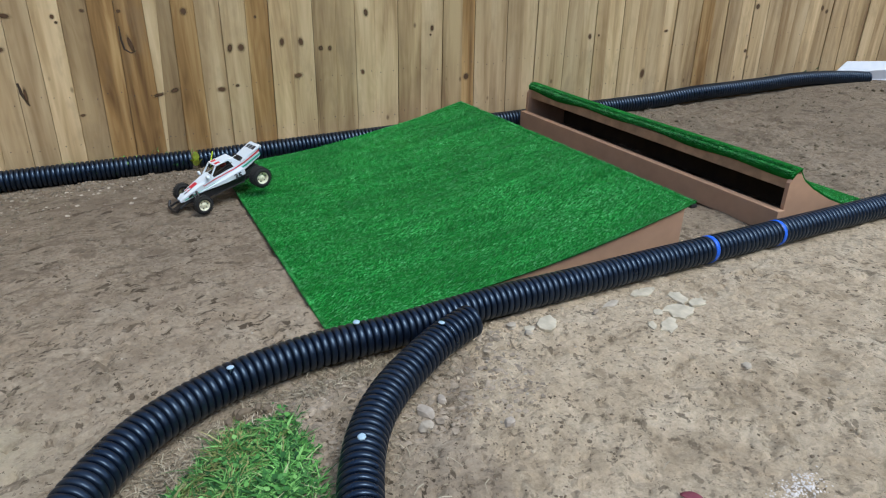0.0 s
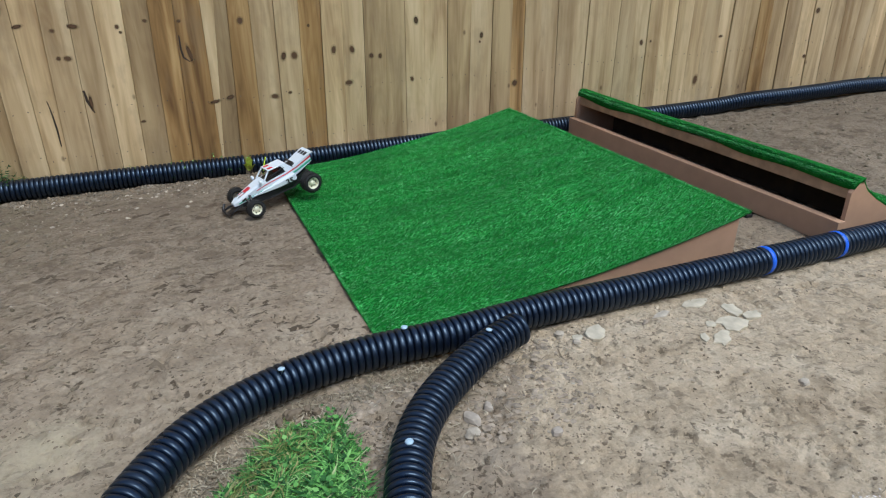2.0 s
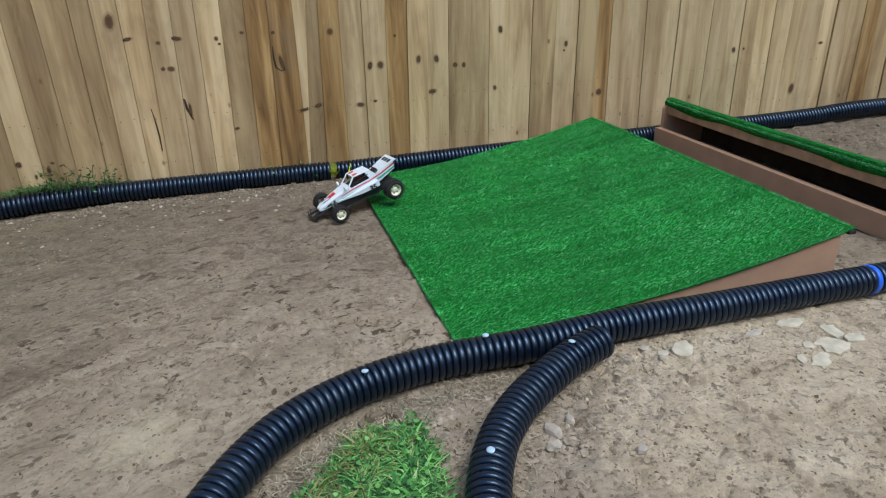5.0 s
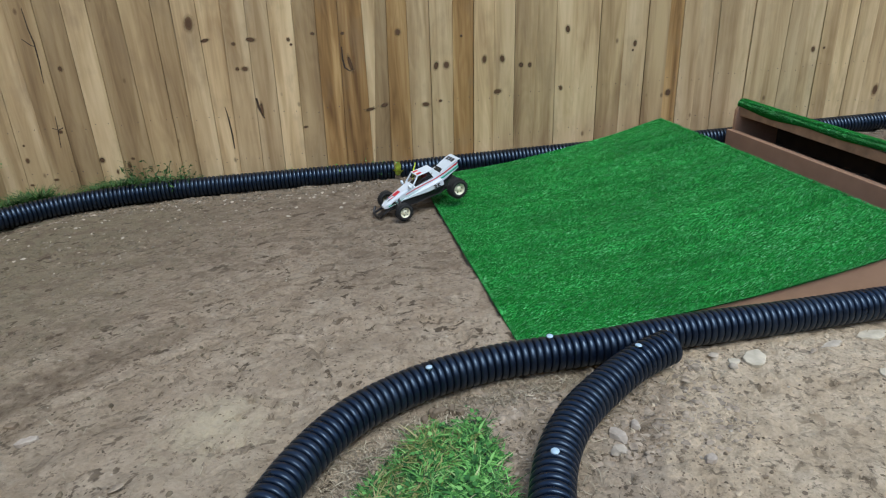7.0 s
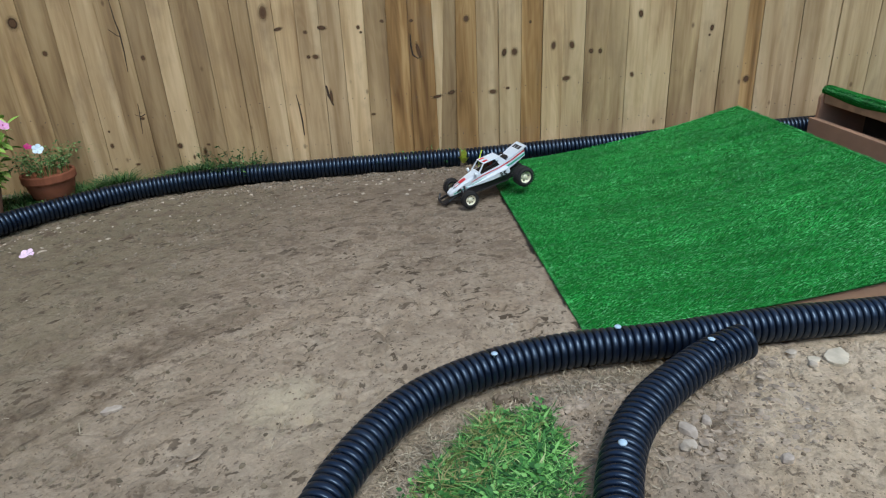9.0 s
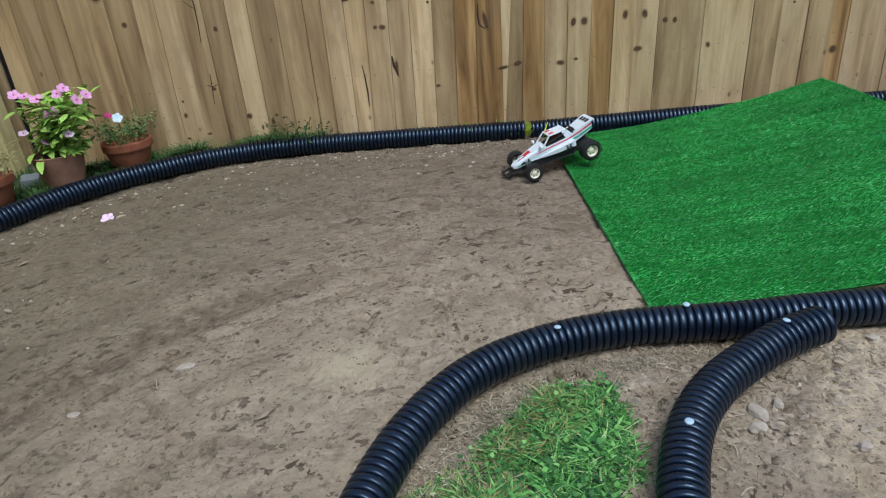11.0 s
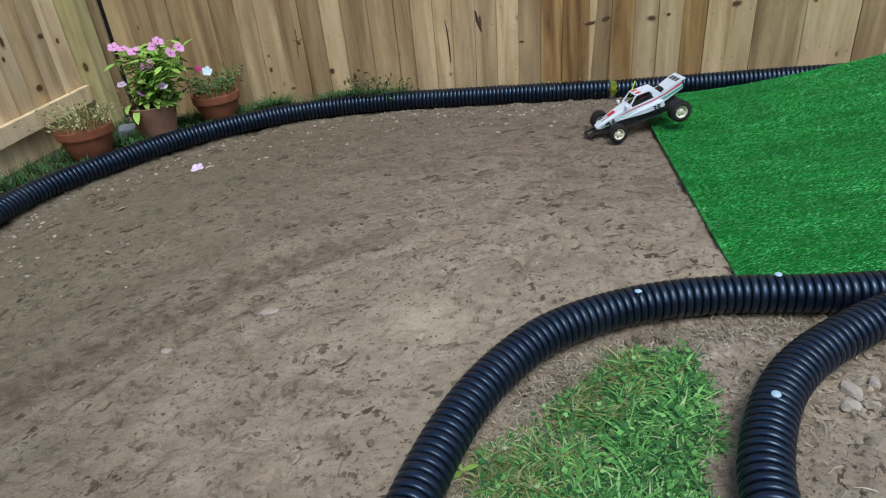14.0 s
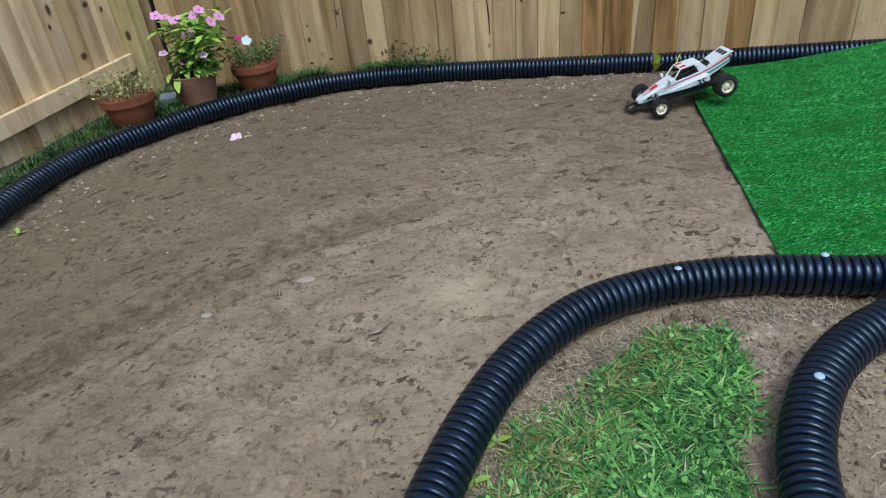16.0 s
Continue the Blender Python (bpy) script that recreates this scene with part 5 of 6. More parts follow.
FLOWER_PINK = petals_mesh("flower", 0.026, PINK)
FLOWER_PALE = petals_mesh("flower", 0.023, PALE_PINK)
FLOWER_WHITE = petals_mesh("flower", 0.025, WHITE_PETAL)
FLOWER_MAGENTA = petals_mesh("flower", 0.018, MAGENTA)
EYE_DOT = bpy.data.meshes.new("flower_eye")
bm = bmesh.new()
bmesh.ops.create_icosphere(bm, subdivisions=1, radius=0.0035)
bm.to_mesh(EYE_DOT)
bm.free()
EYE_DOT.materials.append(MAGENTA)


def vinca(x, y, z):
    plant = thing("flowering_plant", pose(x, y, z), "leafy periwinkle plant with pink five-petalled flowers", "plant")
    rr = random.Random(5)
    for k in range(23):
        a, lean, h = rr.uniform(0, 2 * math.pi), rr.uniform(0.10, 0.95), rr.uniform(0.12, 0.285)
        tip = Vector((math.cos(a) * lean * h, math.sin(a) * lean * h, h))
        base = Vector((math.cos(a) * 0.02 - 0.060, math.sin(a) * 0.02 - 0.022, -0.015))
        midp = base.lerp(tip, 0.5) + Vector((0, 0, 0.02))
        part("stem", tube_bm([base, midp, tip], [0.003, 0.0025, 0.002], 5), LEAF, plant)
        for j in range(10):
            t = 0.15 + 0.83 * j / 9
            p = base.lerp(tip, t) + Vector((0, 0, 0.02 * math.sin(math.pi * t)))
            put("leaf", rr.choice(LEAVES[:3]) if j < 6 else LEAVES[1], plant, Matrix.Translation(p) @ pose(0, 0, 0, rr.uniform(-25, 25), rr.uniform(-38, 22), rr.uniform(0, 360)))
        for j in range(3):
            p = base + Vector((rr.uniform(-0.07, 0.07), rr.uniform(-0.07, 0.07), rr.uniform(0.02, 0.10)))
            put("leaf", rr.choice(LEAVES), plant, Matrix.Translation(p) @ pose(0, 0, 0, rr.uniform(-25, 25), rr.uniform(-10, 35), rr.uniform(0, 360)))
    # crowded inner foliage
    r2 = np.random.default_rng(6)
    src = np.array([tuple(v.co) for v in LEAVES[1].vertices])
    quads = np.array([tuple(q.vertices) for q in LEAVES[1].polygons])
    verts, faces = [], []
    for k in range(260):
        h = 0.02 + 0.25 * r2.random()
        a, rad = r2.random() * 2 * np.pi, (0.03 + 0.45 * h) * np.sqrt(r2.random()) * 1.15
        m = np.array(Matrix.Translation((rad * math.cos(a), rad * math.sin(a), h)) @ pose(0, 0, 0, r2.uniform(-30, 30), r2.uniform(-35, 30), r2.uniform(0, 360)))
        faces += (quads + len(verts)).tolist()
        verts += (src @ m[:3, :3].T + m[:3, 3]).tolist()
    inner_leaf = mesh_object("foliage", verts, faces, LEAF, plant)
    tagged(inner_leaf, kind="stuff")
    spots = [(-2.090, 0.467, 1), (-2.045, 0.457, 1), (-1.993, 0.441, 2), (-1.894, 0.459, 1), (-1.860, 0.480, 1), (-1.817, 0.426, 1), (-1.768, 0.446, 1),
             (-1.951, 0.376, 2), (-2.012, 0.306, 0), (-2.110, 0.296, 0), (-1.904, 0.279, 0), (-2.016, 0.252, 1)]
    for sx, sz, big in spots:
        p = (sx - x, 2.80 - y, sz - z)
        f = put("flower", FLOWER_PINK if big else FLOWER_PALE, plant, Matrix.Translation(p) @ pose(0, 0, 0, rr.uniform(20, 60), 0, 38 + rr.uniform(-40, 40)))
        if big == 2:
            f.scale = (1.3, 1.3, 1.3)
        put("flower_eye", EYE_DOT, f, Matrix.Translation((0, 0, 0.003)))
        part("flower_stalk", tube_bm([p, (p[0] * 0.8, p[1] * 0.8, p[2] - 0.06)], 0.0016, 5), LEAF, plant)


vinca(-1.960, 2.890, 0.172)


def tuft(name, x, y, z, n, height, spread, mat, label, category, seed, thin=0.003, droop=0.3, leaflets=0):
    """A clump of thin bent stems with small leaves along them, as one mesh."""
    r = np.random.default_rng(seed)
    verts, faces = [], []
    for _ in range(n):
        a, rad = r.random() * 2 * np.pi, spread * 0.55 * np.sqrt(r.random())
        h = height * (0.45 + 0.6 * r.random())
        b = np.array([math.cos(a) * rad, math.sin(a) * rad, -0.012])
        out = np.array([math.cos(a + r.normal(0, 0.6)), math.sin(a + r.normal(0, 0.6)), 0]) * spread * (0.3 + r.random()) * 0.8
        side = np.array([-out[1], out[0], 0]) / (np.linalg.norm(out) + 1e-6) * thin / 2
        k0 = len(verts)
        for i in range(5):
            t = i / 4
            p = b + out * t * t + np.array([0, 0, h * (t - droop * t**3)])
            w = side * (1 - 0.75 * t)
            verts += [p - w, p + w]
        faces += [(k0 + 2 * i, k0 + 2 * i + 1, k0 + 2 * i + 3, k0 + 2 * i + 2) for i in range(4)]
        for _ in range(leaflets):
            t = r.uniform(0.35, 1.0)
            p = b + out * t * t + np.array([0, 0, h * (t - droop * t**3)])
            along = r.normal(0, 1, 3) * (1, 1, 0.5)
            along = along / np.linalg.norm(along) * r.uniform(0.010, 0.022)
            wide = np.cross(along, r.normal(0, 1, 3))
            wide = wide / np.linalg.norm(wide) * r.uniform(0.003, 0.006)
            k0 = len(verts)
            verts += [p, p + along * 0.5 + wide, p + along, p + along * 0.5 - wide]
            faces.append((k0, k0 + 1, k0 + 2, k0 + 3))
    ob = mesh_object(name, verts, faces, mat)
    ob.matrix_basis = pose(x, y, z)
    return tagged(ob, label, category)


HERB = fibre("thin_herb", [(0.0, (0.045, 0.115, 0.030)), (0.6, (0.110, 0.225, 0.065)), (1.0, (0.28, 0.40, 0.15))], 0.6)
DRY_GREEN = fibre("drying_stem", [(0.0, (0.20, 0.23, 0.08)), (0.6, (0.38, 0.38, 0.17)), (1.0, (0.58, 0.52, 0.29))], 0.7)
tuft("grass_plant", -2.247, 2.626, 0.147, 170, 0.185, 0.19, DRY_GREEN, "sparse yellow-green stems growing in a terracotta pot", "plant", 31, 0.0042, 0.3, 2)
small = tuft("flowering_plant", -1.843, 3.128, 0.145, 120, 0.185, 0.17, HERB, "small thin-stemmed plant with one white flower", "plant", 32, 0.0030, 0.3, 5)
put("flower", FLOWER_WHITE, small, pose(0.030, -0.068, 0.133, 62, 0, 30))
put("flower", FLOWER_MAGENTA, small, pose(-0.012, -0.068, 0.147, 50, 0, 50))

slab_bm = box_bm(-0.04, 0.04, -0.06, 0.06, 0, 0.055, 0.006)
block = part("concrete_block", slab_bm, CONCRETE)
block.matrix_basis = pose(-2.26, 2.93, 0.0, 0, 4, 30)
tagged(block, "small grey concrete block between two flower pots", "concrete block")

# ---- far end of the yard ----
bm = prism_bm([(4.40, 0.08), (4.43, 0.145), (4.525, 0.213), (5.9, 0.213), (5.9, 0.03), (4.8, 0.03)], 3.238, 3.252, 0.003)
for vert in bm.verts:
    vert.co.y -= 0.39 * max(vert.co.x - 4.53, 0)
lid = part("plastic_panel", bm, WHITE_PLASTIC)
tagged(lid, "white plastic panel lying against the fence foot", "plastic panel")

# ---- greenery ----
def blade_field(name, pts, hmin, hmax, width, mat, label, category, seed, bend=0.6):
    """Curved tapering blades at the given ground points, as one mesh."""
    r = np.random.default_rng(seed)
    n = len(pts)
    z = ground_z(pts[:, 0], pts[:, 1]) - 0.004
    a = r.random(n) * 2 * np.pi
    h = hmin + (hmax - hmin) * r.random(n) ** 1.4
    h = h * (1 + 0.55 * lattice_noise(pts[:, 0] * 17, pts[:, 1] * 17, 49))
    out = np.stack([np.cos(a), np.sin(a)], 1) * (bend * h * (0.3 + r.random(n)))[:, None]
    side = np.stack([-np.sin(a), np.cos(a)], 1) * (width * (0.6 + 0.7 * r.random(n)))[:, None] / 2
    rows = []
    for t, wk in ((0, 0.8), (0.4, 1.0), (0.75, 0.7), (1.0, 0.1)):
        c = pts + out * t**1.7
        zz = z + h * (t - 0.25 * t**3)
        rows += [np.column_stack([c - side * wk, zz]), np.column_stack([c + side * wk, zz])]
    verts = np.stack(rows, 1).reshape(-1, 3)
    k = np.arange(n)[:, None] * 8
    faces = np.concatenate([k + np.array(q) for q in ((0, 1, 3, 2), (2, 3, 5, 4), (4, 5, 7, 6))])
    ob = mesh_object(name, verts, faces, mat)
    return tagged(ob, label, category, kind="stuff")


def inside(poly, p):
    x, y = p[:, 0], p[:, 1]
    hit = np.zeros(len(p), bool)
    for (x0, y0), (x1, y1) in zip(poly, poly[1:] + poly[:1]):
        cross = ((y0 > y) != (y1 > y)) & (x < (x1 - x0) * (y - y0) / (y1 - y0 + 1e-12) + x0)
        hit ^= cross
    return hit


PATCH = [(0.165, 1.300), (0.075, 1.275), (-0.01, 1.20), (-0.09, 1.125), (-0.155, 1.03), (-0.215, 0.925), (-0.245, 0.80), (-0.262, 0.55), (-0.27, 0.25), (0.12, 0.25), (0.15, 0.55), (0.168, 0.80), (0.19, 0.95), (0.225, 1.08), (0.235, 1.17), (0.215, 1.25)]
r = np.random.default_rng(41)
p = np.column_stack([r.uniform(-0.3, 0.28, 46000), r.uniform(0.2, 1.32, 46000)])
keep = inside(PATCH, p + 0.03 * np.column_stack([lattice_noise(p[:, 0] * 14, p[:, 1] * 14, 8), lattice_noise(p[:, 0] * 14 + 5, p[:, 1] * 14, 9)]))
keep &= lattice_noise(p[:, 0] * 9, p[:, 1] * 9, 10) + 0.9 > r.random(len(p)) * 0.9
blade_field("grass_patch", p[keep][:17000], 0.007, 0.023, 0.0036, GRASS, "patch of short green lawn grass between two pipes", "grass", 42, 2.0)
# coarse spreading tufts with broad blades
heart = p[keep]
heart = heart[(heart[:, 1] > 0.45) & inside(PATCH, heart * [1.06, 1.0] + [0.0, 0.02])][:360]
arms = np.repeat(heart, 9, 0) + r.normal(0, 0.006, (len(heart) * 9, 2))
blade_field("coarse_grass", arms, 0.008, 0.019, 0.0078, GRASS, "coarse broad-bladed grass tufts in the lawn patch", "grass", 45, 2.6)
# dark short blades put in for the shade between the grass blades
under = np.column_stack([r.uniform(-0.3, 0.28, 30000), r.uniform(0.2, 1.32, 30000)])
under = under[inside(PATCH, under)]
blade_field("grass_patch", under, 0.004, 0.014, 0.004, DARK_WEED, "short dark blades that give the lawn patch shaded gaps", "grass", 44, 1.4)
# broad clover-like leaves among the grass
west_edge = p[keep]
west_edge = west_edge[west_edge[:, 0] < np.interp(west_edge[:, 1], [0.25, 0.8, 1.03, 1.2], [-0.16, -0.15, -0.08, 0.06]) + 0.05 + r.normal(0, 0.05, len(west_edge))][:4600]
blade_field("dry_grass", west_edge, 0.008, 0.028, 0.0030, OLIVE, "yellowing grass along the edge of the lawn patch", "grass", 46, 1.8)
q = p[keep][:520]
verts, faces = [], []
zz = ground_z(q[:, 0], q[:, 1])
for (x, y), z in zip(q, zz):
    a, s, h, tl = r.random() * 6.28, r.uniform(0.003, 0.0078), r.uniform(0.012, 0.028), r.uniform(-0.4, 0.4)
    k0 = len(verts)
    verts.append((x, y, z + h))
    for j in range(6):
        b = a + (j - 2.5) * 0.42
        verts.append((x + 1.5 * s * math.cos(b) * (1 if j in (2, 3) else 0.8), y + 1.5 * s * math.sin(b), z + h + tl * s * math.cos(b - a) + 0.002))
    faces += [(k0, k0 + j + 1, k0 + j + 2) for j in range(5)]
tagged(mesh_object("clover_leaves", verts, faces, GRASS), "small broad clover leaves among the grass", "weeds", kind="stuff")

# weeds and grass in the shade behind the pipe, at the fence foot
n = 46000
wx = r.uniform(-2.5, -0.72, n)
wy = np.interp(wx, [-2.5, -2.2, -1.9, -1.5, -1.2, -0.7], [1.6, 2.45, 2.86, 3.14, 3.22, 3.245]) + r.random(n) ** 1.3 * np.interp(wx, [-2.5, -1.9, -1.2, -0.7], [0.9, 0.42, 0.07, 0.03])
wy = np.where(wx < -2.22, r.uniform(0.9, 3.2, n), wy)
ok = (wy < 3.262) & (wx > -2.53)
blade_field("shade_grass", np.column_stack([wx, wy])[ok], 0.012, 0.070, 0.0046, WEED, "dark green grass growing behind the pipe at the fence foot", "grass", 43, 0.7)
n = 27000
fx = r.uniform(-1.66, -0.72, n)
fy = np.interp(fx, [-1.8, -1.5, -1.2, -0.9, -0.7], [3.02, 3.12, 3.20, 3.235, 3.25]) + r.random(n) * 0.09
ok = (fy < 3.268) & (lattice_noise(fx * 9, fy * 3, 47) * 0.7 + 1.1 > r.random(n))
blade_field("shade_grass", np.column_stack([fx, fy])[ok], 0.025, 0.115, 0.0044, WEED, "green grass along the foot of the fence", "grass", 48, 0.8)
for k, (x, y, h, m_) in enumerate(((-1.08, 3.262, 0.20, WEED), (-0.97, 3.262, 0.22, WEED), (-0.93, 3.262, 0.14, WEED), (-1.02, 3.262, 0.11, DARK_WEED), (-0.84, 3.262, 0.09, DARK_WEED), (-1.20, 3.255, 0.08, DARK_WEED), (-0.20, 3.255, 0.10, GRASS), (-0.08, 3.255, 0.115, GRASS), (-0.32, 3.255, 0.095, GRASS),
                                 (0.02, 3.255, 0.105, GRASS), (0.09, 3.255, 0.095, GRASS), (3.85, 3.258, 0.12, DARK_WEED), (4.20, 3.258, 0.10, DARK_WEED), (-2.32, 2.2, 0.10, DARK_WEED), (-2.36, 1.9, 0.09, DARK_WEED))):
    tuft("weed", x, y, float(ground_z(x, y)) + 0.01, 36 if h > 0.1 else 60, 1.30 * h, h * 0.75, m_, "wispy green weed growing at the foot of the fence", "weed", 50 + k, 0.0046, 0.3, 7 if m_ is WEED else 2)
sprig = thing("leaf_sprig", pose(0.155, 3.19, 0.030), "yellow-green leaves growing in the gap between two pipes", "weed")
LIME = leaf_mesh("leaf", 0.048, 0.030, LIME_LEAF, 0.1, 0.1)
for a, t in ((70, -62), (110, -70), (90, -80), (140, -55), (40, -55), (95, -45)):
    put("leaf", LIME, sprig, pose(rng.uniform(-0.01, 0.01), rng.uniform(-0.02, 0), rng.uniform(-0.01, 0.02), 0, t, a - 180))
for x, y in ((-2.02, 1.62), (-0.26, 0.90), (-0.285, 0.80)):
    sp = thing("leaf_sprig", pose(x, y, float(ground_z(x, y))), "tiny bright green seedling on the soil", "weed")
    for a in (10, 130, 250):
        put("leaf", LEAVES[3], sp, pose(0, 0, 0.004, 0, -25, a))

# ---- loose things on the soil ----
def stone(x, y, sx, sy, sz, mat, label, seed, turn=0.0):
    rr = random.Random(seed)
    bm = bmesh.new()
    bmesh.ops.create_icosphere(bm, subdivisions=2, radius=1)
    for vert in bm.verts:
        k = 1 + 0.42 * noise.noise(vert.co * 1.6 + Vector((seed * 3.1, 0, 0))) + 0.25 * noise.noise(vert.co * 4.1 + Vector((seed * 5.3, 0, 0))) + rr.uniform(-0.05, 0.05)
        vert.co = Vector((vert.co.x * sx * k, vert.co.y * sy * k, max(min(vert.co.z, 0.62), -0.5) * sz))
    ob = part("stone", bm, mat)
    ob.matrix_basis = pose(x, y, float(ground_z(x, y)) + 0.10 * sz, rr.uniform(-4, 4), rr.uniform(-4, 4), turn)
    return tagged(ob, label, "stone", "loose stones")


def flake(x, y, sx, sy, mat, label, seed, turn):
    """A thin cracked plate of dried crust with a broken outline."""
    rr = random.Random(seed * 7)
    n = rr.randint(12, 16)
    ring = []
    for k in range(n):
        a = 2 * math.pi * (k + rr.uniform(-0.3, 0.3)) / n
        q = rr.uniform(0.70, 1.10)
        ring.append((1.2 * sx * q * math.cos(a), 1.2 * sy * q * math.sin(a)))
    bm = bmesh.new()
    low = [bm.verts.new((a, b, -0.006)) for a, b in ring]
    mid_ = [bm.verts.new((a, b, 0.0022)) for a, b in ring]
    top = [bm.verts.new((a * 0.94, b * 0.94, 0.0036 + rr.uniform(-0.0008, 0.0008))) for a, b in ring]
    for lo, hi in ((low, mid_), (mid_, top)):
        for k in range(n):
            bm.faces.new((lo[k], lo[(k + 1) % n], hi[(k + 1) % n], hi[k]))
    bm.faces.new(top)
    bm.faces.new(low[::-1])
    ob = part("stone", bm, mat)
    ob.matrix_basis = pose(x, y, float(ground_z(x, y)) + 0.002, rr.uniform(-3, 3), rr.uniform(-3, 3), turn)
    return tagged(ob, label, "stone", "loose stones")


STONES_BY_PIPE = [(0.845, 1.402, 0.016, 0.013, 0.012, PEBBLE, 20), (0.945, 1.372, 0.034, 0.026, 0.008, LIMESTONE, 50), (0.872, 1.352, 0.012, 0.010, 0.010, PEBBLE, 80), (0.885, 1.372, 0.015, 0.012, 0.008, LIMESTONE, 0), (1.335, 1.282, 0.044, 0.034, 0.007, LIMESTONE, 10), (1.385, 1.345, 0.036, 0.022, 0.006, LIMESTONE, 70), (1.27, 1.30, 0.018, 0.014, 0.005, LIMESTONE, 30), (1.17, 1.39, 0.03, 0.012, 0.005, PEBBLE, 12), (1.248, 1.228, 0.040, 0.022, 0.006, LIMESTONE, 40), (1.310, 1.418, 0.050, 0.020, 0.006, LIMESTONE, 5)]
STONES_BY_BRANCH = [(1.20, 1.24, 0.022, 0.012, 0.005, LIMESTONE, 60), (1.42, 1.30, 0.030, 0.020, 0.004, LIMESTONE, 15), (0.492, 1.168, 0.018, 0.025, 0.017, GREYSTONE, 30), (0.476, 1.113, 0.016, 0.017, 0.015, PEBBLE, 75), (0.545, 1.194, 0.010, 0.014, 0.015, GREYSTONE, 0), (0.650, 1.052, 0.015, 0.013, 0.014, GREYSTONE, 20), (1.30, 1.00, 0.018, 0.012, 0.012, PEBBLE, 33), (-1.592, 2.497, 0.022, 0.014, 0.012, PEBBLE, 12), (-0.856, 1.404, 0.022, 0.010, 0.008, GREYSTONE, 20), (-1.067, 1.235, 0.015, 0.010, 0.008, GREYSTONE, 0)]
STONES_AND_CLODS = [(0.110, 1.318, 0.022, 0.010, 0.022, CLOD, 25), (0.072, 1.300, 0.013, 0.009, 0.016, CLOD, 70), (0.160, 1.312, 0.012, 0.009, 0.018, CLOD, 10), (0.092, 1.322, 0.012, 0.008, 0.022, CLOD, 40), (0.140, 1.322, 0.014, 0.008, 0.020, CLOD, 80), (-0.92, 1.47, 0.014, 0.01, 0.008, CLOD, 0)]
for k, row in enumerate(STONES_BY_PIPE + STONES_BY_BRANCH + STONES_AND_CLODS):
    if row[4] < 0.009:
        flake(*row[:4], row[5], "flat pale cracked crust plate lying on the soil", k + 1, row[6])
    else:
        stone(*row[:6], "small rough stone lying on the soil", k + 1, row[6])


def fallen_leaf(x, y, size, mat, turn, label):
    me = leaf_mesh("fallen_leaf", size * 0.85, size * 0.40, mat, 0.45, -0.12)
    ob = new("fallen_leaf", me)
    ob.matrix_basis = pose(x, y, float(ground_z(x, y)) + 0.004, 4, -4, turn)
    mod = ob.modifiers.new("thickness", "SOLIDIFY")
    mod.thickness = 0.0008
    tagged(ob, label, "leaf", "fallen leaves")


for x, y, s, m_, a, lab in ((0.858, 0.740, 0.050, RED_LEAF, -50, "curled dark red fallen leaf on the soil"), (-0.607, 1.190, 0.040, DEAD_LEAF, 20, "dry pale brown fallen leaf on the soil"), (-0.596, 0.892, 0.034, DEAD_LEAF, 70, "dry pale brown fallen leaf on the soil"),
                            (-0.491, 0.805, 0.030, DEAD_LEAF, 110, "dry pale brown fallen leaf on the soil"), (-0.77, 0.95, 0.036, DEAD_LEAF, 10, "dry pale brown fallen leaf on the soil"), (1.09, 1.36, 0.030, DEAD_LEAF, 30, "dry pale brown fallen leaf on the soil"),
                            (-1.75, 2.05, 0.04, DEAD_LEAF, 45, "dry pale brown fallen leaf on the soil"), (-1.55, 1.72, 0.036, DEAD_LEAF, 160, "dry pale brown fallen leaf on the soil")):
    fallen_leaf(x, y, s, m_, a, lab)
fl = new("fallen_flower", FLOWER_PALE)
fl.matrix_basis = pose(-1.640, 2.476, float(ground_z(-1.64, 2.476)) + 0.008, 25, 0, 0)
fl.scale = (1.25, 1.25, 1.25)
tagged(fl, "pale pink fallen flower lying on the soil", "flower")


def crumbs(name, pts, smin, smax, mat, label, category, seed, flat=0.7, power=2.5):
    """Many small angular lumps, as one mesh."""
    r = np.random.default_rng(seed)
    g = (1 + 5**0.5) / 2
    ico = np.array([(-1, g, 0), (1, g, 0), (-1, -g, 0), (1, -g, 0), (0, -1, g), (0, 1, g), (0, -1, -g), (0, 1, -g), (g, 0, -1), (g, 0, 1), (-g, 0, -1), (-g, 0, 1)]) / 1.9
    tri = np.array([(0, 11, 5), (0, 5, 1), (0, 1, 7), (0, 7, 10), (0, 10, 11), (1, 5, 9), (5, 11, 4), (11, 10, 2), (10, 7, 6), (7, 1, 8), (3, 9, 4), (3, 4, 2), (3, 2, 6), (3, 6, 8), (3, 8, 9), (4, 9, 5), (2, 4, 11), (6, 2, 10), (8, 6, 7), (9, 8, 1)])
    n = len(pts)
    size = smin + (smax - smin) * r.random(n) ** power
    a = r.random(n) * 2 * np.pi
    v = ico[None] * (0.65 + 0.6 * r.random((n, 12, 1))) * size[:, None, None]
    v = v * np.stack([np.ones(n), 0.55 + 0.45 * r.random(n), flat * (0.6 + 0.5 * r.random(n))], 1)[:, None, :]
    c, s = np.cos(a)[:, None], np.sin(a)[:, None]
    x, y = v[..., 0] * c - v[..., 1] * s, v[..., 0] * s + v[..., 1] * c
    z = v[..., 2] + (ground_z(pts[:, 0], pts[:, 1]) - 0.05 * size)[:, None]
    verts = np.stack([x + pts[:, :1], y + pts[:, 1:], z], -1).reshape(-1, 3)
    faces = (tri[None] + 12 * np.arange(n)[:, None, None]).reshape(-1, 3)
    return tagged(mesh_object(name, verts, faces, mat), label, category, kind="stuff")


